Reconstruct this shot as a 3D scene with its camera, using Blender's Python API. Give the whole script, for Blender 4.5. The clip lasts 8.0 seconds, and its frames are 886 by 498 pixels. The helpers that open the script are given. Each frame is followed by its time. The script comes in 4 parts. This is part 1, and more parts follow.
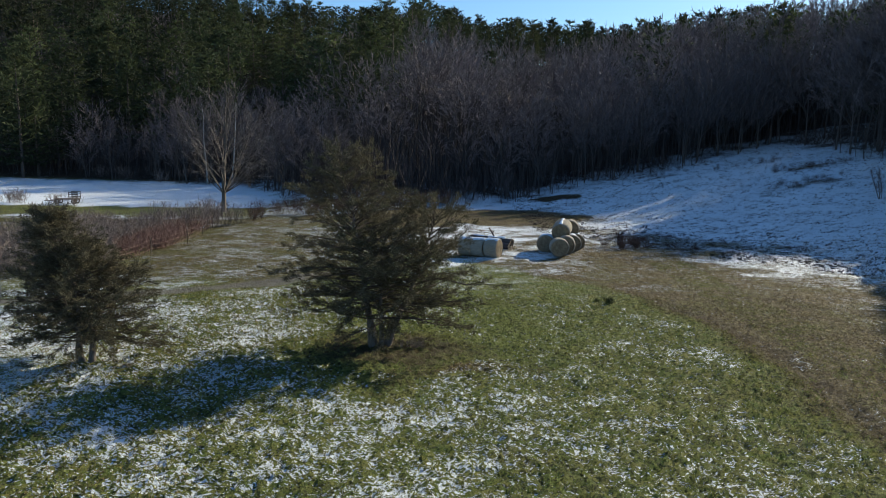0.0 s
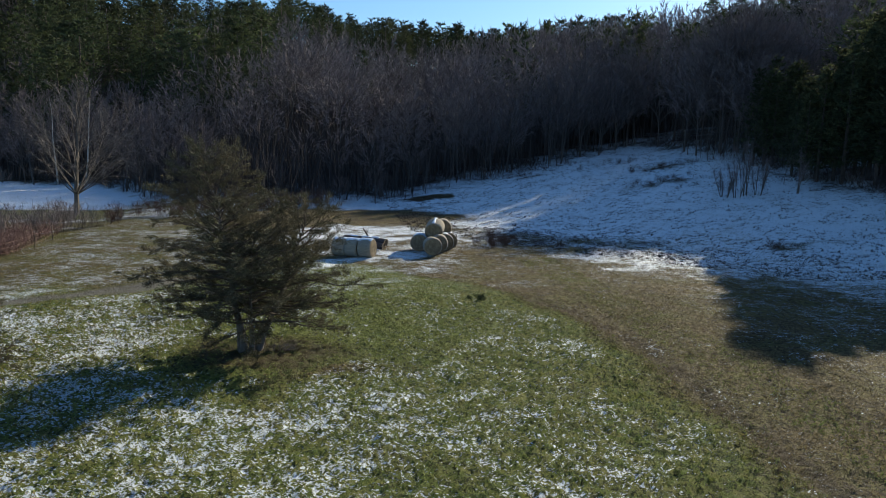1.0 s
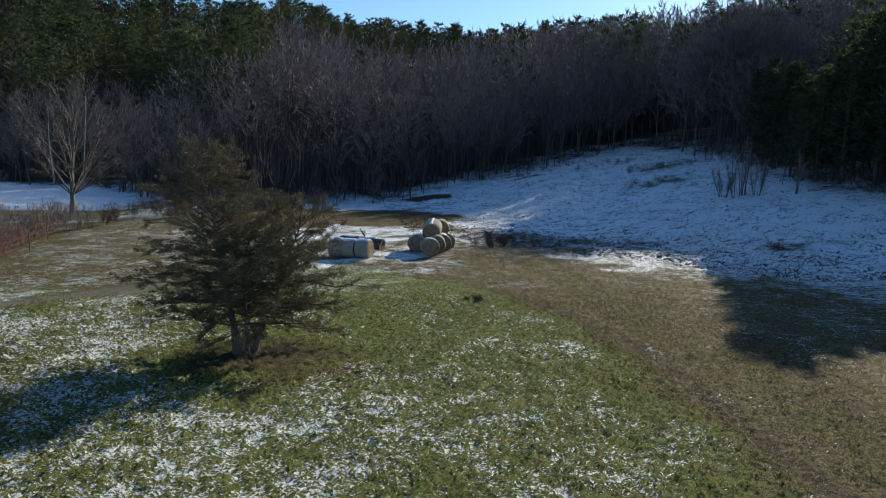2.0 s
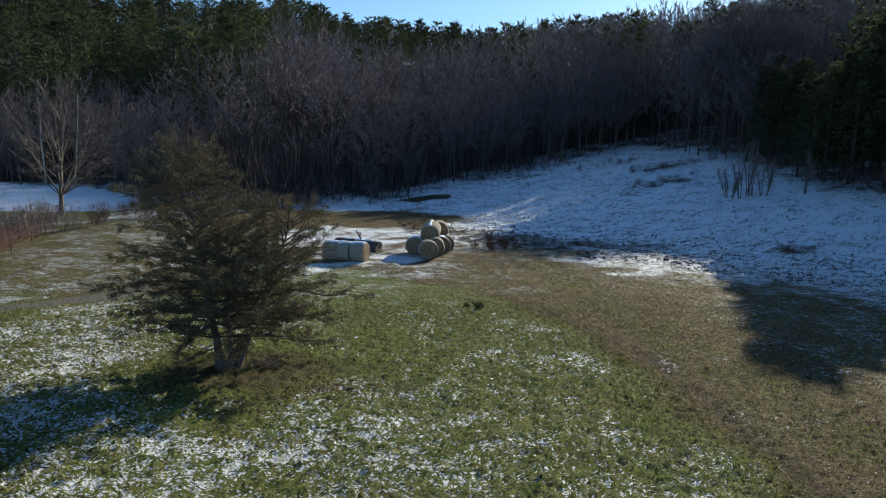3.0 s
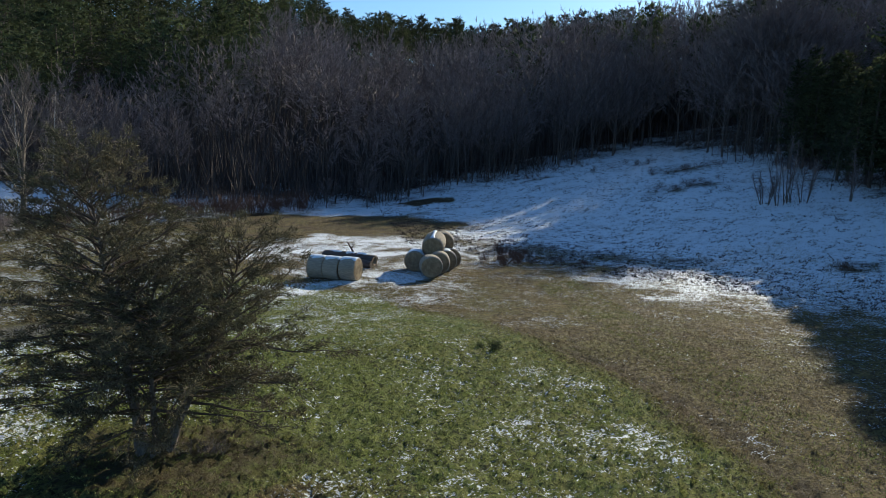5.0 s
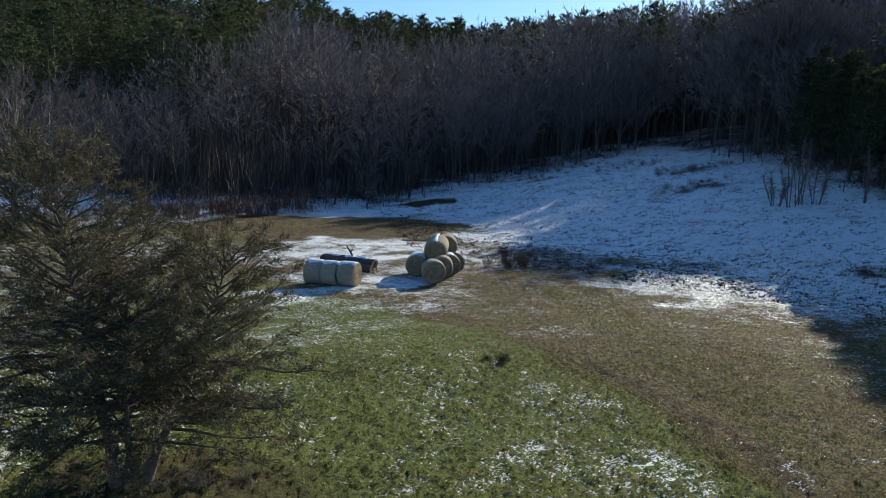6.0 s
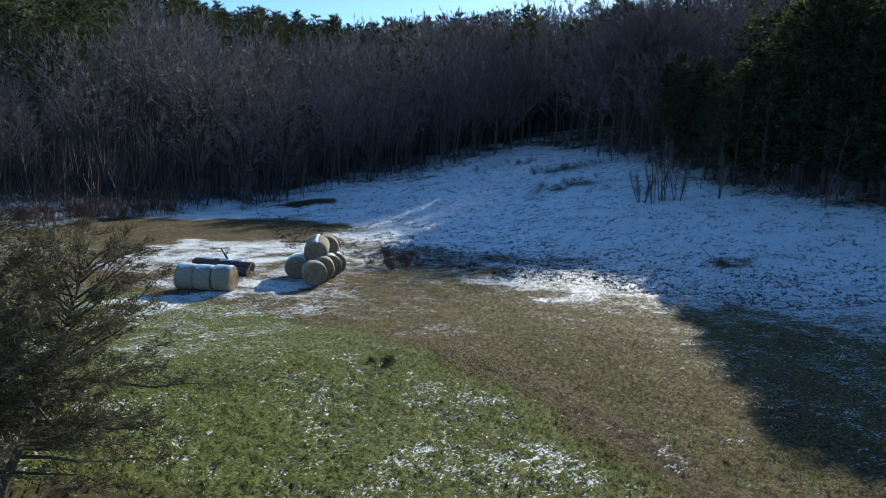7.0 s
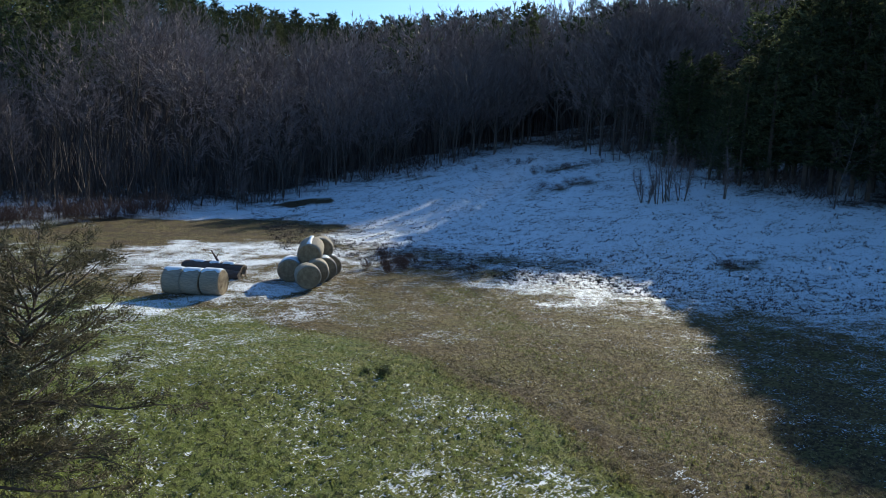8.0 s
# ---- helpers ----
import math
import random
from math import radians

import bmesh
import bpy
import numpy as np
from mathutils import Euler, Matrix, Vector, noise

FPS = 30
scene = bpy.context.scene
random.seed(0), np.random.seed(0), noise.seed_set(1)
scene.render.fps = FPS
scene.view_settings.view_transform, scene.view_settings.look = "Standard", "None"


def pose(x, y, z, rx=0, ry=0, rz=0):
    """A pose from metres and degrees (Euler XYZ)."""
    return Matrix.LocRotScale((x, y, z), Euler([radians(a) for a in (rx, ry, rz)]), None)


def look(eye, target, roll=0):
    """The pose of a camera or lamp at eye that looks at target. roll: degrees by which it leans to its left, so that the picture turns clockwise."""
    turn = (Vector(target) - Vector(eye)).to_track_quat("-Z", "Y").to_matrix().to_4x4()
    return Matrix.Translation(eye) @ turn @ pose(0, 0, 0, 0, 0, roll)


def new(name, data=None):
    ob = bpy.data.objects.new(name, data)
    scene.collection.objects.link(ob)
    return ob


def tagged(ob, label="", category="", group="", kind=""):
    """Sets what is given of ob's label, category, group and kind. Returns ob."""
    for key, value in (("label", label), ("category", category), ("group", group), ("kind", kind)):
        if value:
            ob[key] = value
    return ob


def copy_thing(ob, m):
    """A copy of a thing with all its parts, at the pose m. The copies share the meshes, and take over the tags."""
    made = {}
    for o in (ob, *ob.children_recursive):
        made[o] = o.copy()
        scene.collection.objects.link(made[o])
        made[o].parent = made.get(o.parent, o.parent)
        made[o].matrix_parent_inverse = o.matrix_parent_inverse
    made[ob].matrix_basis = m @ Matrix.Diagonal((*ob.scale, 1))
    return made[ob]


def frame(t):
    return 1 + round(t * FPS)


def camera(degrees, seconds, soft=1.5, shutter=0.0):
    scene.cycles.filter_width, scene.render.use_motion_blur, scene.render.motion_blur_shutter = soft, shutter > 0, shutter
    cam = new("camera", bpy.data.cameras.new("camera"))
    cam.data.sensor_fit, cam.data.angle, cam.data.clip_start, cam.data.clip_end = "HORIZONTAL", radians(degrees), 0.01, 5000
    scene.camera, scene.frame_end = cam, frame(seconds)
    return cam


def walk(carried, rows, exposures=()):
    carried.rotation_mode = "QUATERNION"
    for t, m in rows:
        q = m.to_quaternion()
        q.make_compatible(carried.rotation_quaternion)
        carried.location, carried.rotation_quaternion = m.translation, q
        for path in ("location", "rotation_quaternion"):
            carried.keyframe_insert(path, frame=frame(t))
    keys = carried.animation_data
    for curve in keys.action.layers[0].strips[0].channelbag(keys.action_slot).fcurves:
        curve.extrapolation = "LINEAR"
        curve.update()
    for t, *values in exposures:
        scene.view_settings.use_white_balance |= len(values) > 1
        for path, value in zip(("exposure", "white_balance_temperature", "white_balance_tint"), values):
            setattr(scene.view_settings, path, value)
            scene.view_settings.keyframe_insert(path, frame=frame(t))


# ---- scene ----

# ------------------------------------------------------------------ camera and walk
cam = camera(64.2, 8.0, soft=0.6)
PATH = [
    (0.0, (0.128, 0.118, 7.428), (0.124, 2.095, 7.124), 1.0),
    (0.5, (0.300, 0.040, 7.436), (0.334, 2.017, 7.134), 1.05),
    (0.6, (0.290, 0.032, 7.438), (0.421, 2.005, 7.137), 1.2),
    (0.7, (0.272, 0.028, 7.440), (0.507, 1.991, 7.139), 1.3),
    (0.8, (0.255, 0.026, 7.442), (0.558, 1.981, 7.141), 1.4),
    (0.9, (0.245, 0.026, 7.444), (0.575, 1.976, 7.144), 1.45),
    (1.0, (0.240, 0.028, 7.446), (0.585, 1.975, 7.149), 1.5),
    (1.5, (0.262, 0.044, 7.442), (0.611, 1.991, 7.146), 1.5),
    (3.0, (0.649, 2.074, 7.372), (1.002, 4.020, 7.075), 1.5),
    (3.5, (0.900, 3.604, 7.336), (1.253, 5.551, 7.039), 1.55),
    (4.0, (1.155, 5.460, 7.328), (1.509, 7.406, 7.031), 1.65),
    (4.5, (1.387, 7.262, 7.345), (1.741, 9.207, 7.046), 1.8),
    (6.0, (1.701, 10.420, 7.316), (2.052, 12.366, 7.016), 1.9),
    (6.1, (1.708, 10.460, 7.312), (2.063, 12.405, 7.013), 1.9),
    (6.2, (1.714, 10.490, 7.307), (2.090, 12.431, 7.009), 1.95),
    (6.3, (1.720, 10.520, 7.301), (2.170, 12.446, 7.004), 2.0),
    (6.4, (1.726, 10.550, 7.295), (2.268, 12.453, 6.999), 2.05),
    (6.5, (1.731, 10.580, 7.287), (2.357, 12.458, 6.997), 2.1),
    (6.6, (1.735, 10.620, 7.280), (2.397, 12.484, 6.990), 2.1),
    (6.8, (1.742, 10.710, 7.262), (2.413, 12.571, 6.973), 2.1),
    (7.0, (1.760, 10.842, 7.241), (2.435, 12.702, 6.952), 2.1),
    (7.5, (1.954, 11.380, 7.209), (2.630, 13.240, 6.920), 2.15),
    (8.0, (2.246, 12.173, 7.173), (2.924, 14.032, 6.883), 2.15),
]
walk(cam, [(t, look(eye, target, roll)) for t, eye, target, roll in PATH],
     exposures=[(0.0, 0.57, 5280, 2), (6.1, 0.60, 5160, 2), (6.5, 0.76, 5020, 2), (7.0, 0.76, 5000, 2), (8.0, 0.74, 5000, 2)])

# ------------------------------------------------------------------ sky, sun, exposure
SUN_AZ, SUN_EL = 46.0, 24.0  # degrees right of +y, degrees up
world = bpy.data.worlds.new("sky")
scene.world = world
world.use_nodes = True
wn = world.node_tree
sky = wn.nodes.new("ShaderNodeTexSky")
sky.sky_type = "NISHITA"
sky.sun_disc = False
sky.sun_elevation, sky.sun_rotation = radians(SUN_EL), radians(SUN_AZ)
sky.air_density, sky.dust_density, sky.ozone_density = 1.0, 0.4, 3.0
wn.links.new(sky.outputs[0], wn.nodes["Background"].inputs[0])
wn.nodes["Background"].inputs[1].default_value = 0.081
lamp = bpy.data.lights.new("sun", "SUN")
lamp.energy, lamp.angle, lamp.color = 5.3, radians(0.53), (1.0, 0.765, 0.485)
sun = new("sun", lamp)
SX, SY = math.sin(radians(SUN_AZ)), math.cos(radians(SUN_AZ))
sun.matrix_world = look((SX * 60, SY * 60, 60 * math.tan(radians(SUN_EL))), (0, 0, 0))


# ------------------------------------------------------------------ small helpers
def rgb(r, g, b):
    return (r, g, b, 1.0)


class Nodes:
    """A short way to write a node material."""

    def __init__(self, name):
        self.m = bpy.data.materials.new(name)
        self.m.use_nodes = True
        self.t = self.m.node_tree
        self.bsdf = self.t.nodes["Principled BSDF"]

    def n(self, kind, **ins):
        return self.t.nodes.new("ShaderNode" + kind)

    def put(self, value, socket):
        if hasattr(value, "is_linked"):
            self.t.links.new(value, socket)
        else:
            socket.default_value = value

    def noise(self, scale, detail=4.0, rough=0.55, coord=None, distortion=0.0, stretch=None):
        node = self.n("TexNoise")
        node.inputs["Scale"].default_value = scale
        node.inputs["Detail"].default_value = detail
        node.inputs["Roughness"].default_value = rough
        node.inputs["Distortion"].default_value = distortion
        src = coord if coord is not None else self.obj()
        if stretch:
            mp = self.n("Mapping")
            mp.inputs["Scale"].default_value = stretch
            self.t.links.new(src, mp.inputs[0])
            src = mp.outputs[0]
        self.t.links.new(src, node.inputs["Vector"])
        return node.outputs[0]

    def obj(self):
        return self.n("TexCoord").outputs["Object"]

    def math(self, op, a, b=0.0, clamp=False):
        node = self.n("Math")
        node.operation = op
        node.use_clamp = clamp
        self.put(a, node.inputs[0])
        self.put(b, node.inputs[1])
        return node.outputs[0]

    def step(self, v, lo, hi, to0=0.0, to1=1.0):
        node = self.n("MapRange")
        node.interpolation_type = "SMOOTHSTEP"
        self.put(v, node.inputs[0])
        for i, val in enumerate((lo, hi, to0, to1)):
            self.put(val, node.inputs[i + 1])
        return node.outputs[0]

    def mix(self, fac, a, b):
        node = self.n("Mix")
        node.data_type = "RGBA"
        self.put(fac, node.inputs[0])
        self.put(a, node.inputs[6])
        self.put(b, node.inputs[7])
        return node.outputs[2]

    def attr(self, name):
        node = self.n("Attribute")
        node.attribute_name = name
        sep = self.n("SeparateColor")
        self.t.links.new(node.outputs["Color"], sep.inputs[0])
        return sep.outputs

    def rand(self, island=False):
        if island:
            return self.n("NewGeometry").outputs["Random Per Island"]
        return self.n("ObjectInfo").outputs["Random"]

    def done(self, color, rough=0.8, bump=None, strength=0.5, distance=0.05, spec=0.3):
        self.put(color, self.bsdf.inputs["Base Color"])
        self.put(rough, self.bsdf.inputs["Roughness"])
        self.bsdf.inputs["Specular IOR Level"].default_value = spec
        if bump is not None:
            b = self.n("Bump")
            b.inputs["Strength"].default_value = strength
            b.inputs["Distance"].default_value = distance
            self.t.links.new(bump, b.inputs["Height"])
            self.t.links.new(b.outputs[0], self.bsdf.inputs["Normal"])
        return self.m


def two_tone(name, a, b, scale, rough=0.85, bump=0.4, fine=8.0, stretch=None, island=0.0, distance=0.03, leaf=0.0, tone=False):
    k = Nodes(name)
    big = k.noise(scale, 4, stretch=stretch)
    small = k.noise(scale * fine, 3, stretch=stretch)
    col = k.mix(k.step(big, 0.35, 0.65), rgb(*a), rgb(*b))
    col = k.mix(k.step(small, 0.3, 0.75, 0.0, 0.45), col, rgb(*[0.55 * v for v in a]))
    if island:
        hsv = k.n("HueSaturation")
        k.t.links.new(k.step(k.rand(True), 0, 1, 1 - island, 1 + island), hsv.inputs["Value"])
        k.t.links.new(col, hsv.inputs["Color"])
        col = hsv.outputs[0]
    if tone:  # each tree of a joined wood, and each tree of its own, a little lighter or darker
        node = k.n("Attribute")
        node.attribute_name = "tone"
        own = k.step(k.rand(), 0.0, 1.0, 0.78, 1.22)
        hsv = k.n("HueSaturation")
        k.t.links.new(k.math("ADD", own, node.outputs["Fac"]), hsv.inputs["Value"])
        k.t.links.new(col, hsv.inputs["Color"])
        col = hsv.outputs[0]
    k.done(col, rough, small, bump, distance)
    if leaf:
        tr = k.n("BsdfTranslucent")
        mx = k.n("MixShader")
        k.t.links.new(col, tr.inputs[0])
        mx.inputs[0].default_value = leaf
        k.t.links.new(k.bsdf.outputs[0], mx.inputs[1])
        k.t.links.new(tr.outputs[0], mx.inputs[2])
        out = [n for n in k.t.nodes if n.type == "OUTPUT_MATERIAL"][0]
        k.t.links.new(mx.outputs[0], out.inputs[0])
    return k.m


class Soup:
    """Collects triangles and quads, then makes one mesh of them."""

    def __init__(self):
        self.v, self.f, self.count = [], [], 0

    def add(self, verts, faces):
        self.v.append(np.asarray(verts, float).reshape(-1, 3))
        self.f.append(np.asarray(faces, int) + self.count)
        self.count += len(self.v[-1])

    def tube(self, pts, radii, sides=5):
        """A tapered tube along points."""
        pts = np.asarray(pts, float)
        n = len(pts)
        d = np.gradient(pts, axis=0)
        d /= np.linalg.norm(d, axis=1)[:, None] + 1e-9
        ref = np.array([0.31, 0.77, 0.2]) if abs(d[0][2]) > 0.7 else np.array([0.0, 0.0, 1.0])
        u = np.cross(d, ref)
        u /= np.linalg.norm(u, axis=1)[:, None] + 1e-9
        w = np.cross(d, u)
        a = np.arange(sides) * 2 * np.pi / sides
        ring = pts[:, None] + np.asarray(radii, float)[:, None, None] * (np.cos(a)[None, :, None] * u[:, None] + np.sin(a)[None, :, None] * w[:, None])
        i, j = np.meshgrid(np.arange(n - 1), np.arange(sides), indexing="ij")
        k = (j + 1) % sides
        quads = np.stack([i * sides + j, i * sides + k, (i + 1) * sides + k, (i + 1) * sides + j], -1).reshape(-1, 4)
        self.add(ring, np.concatenate([quads[:, [0, 1, 2]], quads[:, [0, 2, 3]]]))

    def blades(self, base, tip, width, side=None):
        """Slim triangles from base to tip, many at once."""
        base, tip = np.atleast_2d(base), np.atleast_2d(tip)
        n = len(base)
        d = tip - base
        if side is None:
            side = np.random.normal(size=(n, 3))
        side = np.cross(d, side)
        side /= np.linalg.norm(side, axis=1)[:, None] + 1e-9
        w = np.broadcast_to(np.asarray(width, float), (n,))[:, None] * side / 2
        self.add(np.stack([base - w, base + w, tip], 1), np.arange(3 * n).reshape(n, 3))

    def leaves(self, centre, size, flat=0.0):
        """Small loose triangles of foliage round each centre point."""
        centre = np.atleast_2d(centre)
        n = len(centre)
        o = np.random.normal(size=(n, 3, 3)) * np.broadcast_to(np.asarray(size, float), (n,))[:, None, None]
        o[:, :, 2] *= 1 - flat
        self.add(centre[:, None] + o, np.arange(3 * n).reshape(n, 3))

    def arrays(self):
        return np.concatenate(self.v), np.concatenate(self.f)

    def mesh(self, name, material, smooth=False):
        v, f = self.arrays()
        return tri_mesh(name, v, f, material, smooth)


def tri_mesh(name, v, f, material, smooth=False):
    me = bpy.data.meshes.new(name)
    me.vertices.add(len(v))
    me.vertices.foreach_set("co", np.ascontiguousarray(v, np.float32).ravel())
    me.loops.add(f.size)
    me.loops.foreach_set("vertex_index", np.ascontiguousarray(f, np.int32).ravel())
    me.polygons.add(len(f))
    me.polygons.foreach_set("loop_start", np.arange(0, f.size, f.shape[1], dtype=np.int32))
    me.polygons.foreach_set("use_smooth", np.full(len(f), smooth))
    me.update(calc_edges=True)
    me.materials.append(material)
    return me


def part(name, mesh, parent, label="", m=None):
    ob = new(name, mesh)
    ob.parent = parent
    if m is not None:
        ob.matrix_basis = m
    return tagged(ob, label)


def bm_part(name, bm, material, parent, label="", m=None, smooth=True):
    me = bpy.data.meshes.new(name)
    bm.to_mesh(me)
    bm.free()
    me.materials.append(material)
    me.polygons.foreach_set("use_smooth", np.full(len(me.polygons), smooth))
    return part(name, me, parent, label, m)


def sstep(v, lo, hi):
    t = np.clip((np.asarray(v, float) - lo) / (hi - lo), 0, 1)
    return t * t * (3 - 2 * t)


def softplus(v, w):
    v = np.asarray(v, float)
    return w * np.logaddexp(0, v / w)


def waves(x, y, scale, seed):
    """Cheap smooth noise of about -1 to 1, from a few turned sine waves."""
    rs = np.random.RandomState(seed)
    out = 0
    for i in range(7):
        a, ph, k = rs.uniform(0, 6.28), rs.uniform(0, 6.28), rs.uniform(0.6, 1.7) / scale * 6.28
        out = out + np.sin(k * (np.cos(a) * x + np.sin(a) * y) + ph + 1.3 * np.sin(k * 0.7 * (np.sin(a) * x - np.cos(a) * y) + 2 * ph))
    return out / 4.2


# ------------------------------------------------------------------ the lie of the land
# the meadow's sunny part ends along this line: v across the sun's way, u towards the sun
LIT_V = [-40, -2, 1.6, 3.1, 4.2, 5.0, 6.0, 7.0, 7.8, 9.7, 11.2, 12.9, 14.7, 17.6, 20.5, 21.7, 22.6, 23.4, 25.4, 27, 29.1, 32.7, 37.3, 44, 52.5, 61, 70, 76]
LIT_U = [31, 32, 31, 27.0, 23.6, 26.4, 26.4, 28.4, 32.0, 37.8, 42, 45.2, 48.5, 50, 48.5, 44, 41, 39, 41, 45, 47, 49.6, 53.5, 55.5, 55, 50, 43, -999]

FOOT_X = [-300, -120, -50, -30, -25, -20, -14, -7, 2, 6, 15, 26, 37, 60]
FOOT_Y = [138, 126, 117, 107.5, 99, 88, 79, 75, 81, 83.5, 90, 92.5, 97, 104]


def wood_foot(x):
    """The y at which the back wood begins."""
    return np.interp(x, FOOT_X, FOOT_Y)


EAST_Y = [-60, 20, 36, 50, 56, 66, 78, 88, 100]
EAST_X = [66, 58, 53.5, 48.5, 46.5, 46.2, 47.5, 48.5, 45]


def wood_east(y):
    """The x at which the wood on the eastern slope begins."""
    return np.interp(y, EAST_Y, EAST_X)


def rut_x(y):
    return np.interp(y, [10, 17.5, 24.8, 27.7, 31.2, 36, 42, 50], [11.2, 11.6, 12.2, 11.8, 11.2, 9.2, 4.6, -3])


def hummock(x, y):
    """Grass hummocks of the nearer meadow, 0 to 1."""
    fade = sstep(y, 12.5, 14) * (1 - sstep(y, 33, 38)) * sstep(x, -13.5, -12) * (1 - sstep(x, 18, 20))
    w = 0.9 * waves(x, y, 0.36, 3) + 0.3 * waves(x, y, 0.85, 4)
    return fade * sstep(w, -0.6, 0.75) * (1 - 0.35 * sstep(x - rut_x(y), -0.3, 0.9))


def ground_z(x, y):
    x, y = np.asarray(x, float), np.asarray(y, float)
    p = 3 + 0.18 * (x - 41) + 0.0936 * (y - 64)
    p = p + 0.0009 * np.clip(p - 4, 0, 60) ** 2 * 2
    east = 46 - softplus(46 - softplus(p + 0.2, 0.8), 4)
    az = np.degrees(np.arctan2(x, np.maximum(y, 1)))
    slope = np.interp(az, [-40, -25, -14, -4, 4, 12, 22, 40], [0.345, 0.300, 0.242, 0.212, 0.186, 0.172, 0.15, 0.12])
    back = slope * softplus(y - wood_foot(x) - 10, 6)
    back = back * sstep(y, 20, 80)
    top = slope * 300
    back = top - softplus(top - back, 5)
    z = 3.0 * np.logaddexp(east / 3.0, back / 3.0) - 3.0 * np.log(2) * np.exp(-(np.abs(east - back)) / 3.0)
    low = 0.35 * sstep(-x, 15, 22) * sstep(y, 25, 45)
    rough = 0.05 * waves(x, y, 7, 1) + 0.02 * waves(x, y, 1.9, 2) + 0.125 * hummock(x, y) - 0.08 * np.exp(-(((x - rut_x(y) - 0.3) / 0.4) ** 2)) * (1 - sstep(y, 31, 35))
    return z - 0.2 - low + rough


def seg_dist(x, y, pts):
    """Distance from points to a broken line."""
    best = np.full(np.shape(x), 1e9)
    for (ax, ay), (bx, by) in zip(pts, pts[1:]):
        dx, dy = bx - ax, by - ay
        t = np.clip(((x - ax) * dx + (y - ay) * dy) / (dx * dx + dy * dy), 0, 1)
        best = np.minimum(best, np.hypot(x - ax - t * dx, y - ay - t * dy))
    return best


def blob(x, y, cx, cy, rx, ry, turn=0.0, soft=0.3):
    c, s = math.cos(radians(turn)), math.sin(radians(turn))
    u, v = (c * (x - cx) + s * (y - cy)) / rx, (-s * (x - cx) + c * (y - cy)) / ry
    return 1 - sstep(np.hypot(u, v), 1 - soft, 1 + soft)


TRACK = [(-34, 28), (-20, 32), (-13.8, 34.1), (-9.3, 36.8), (-4.5, 41.5)]


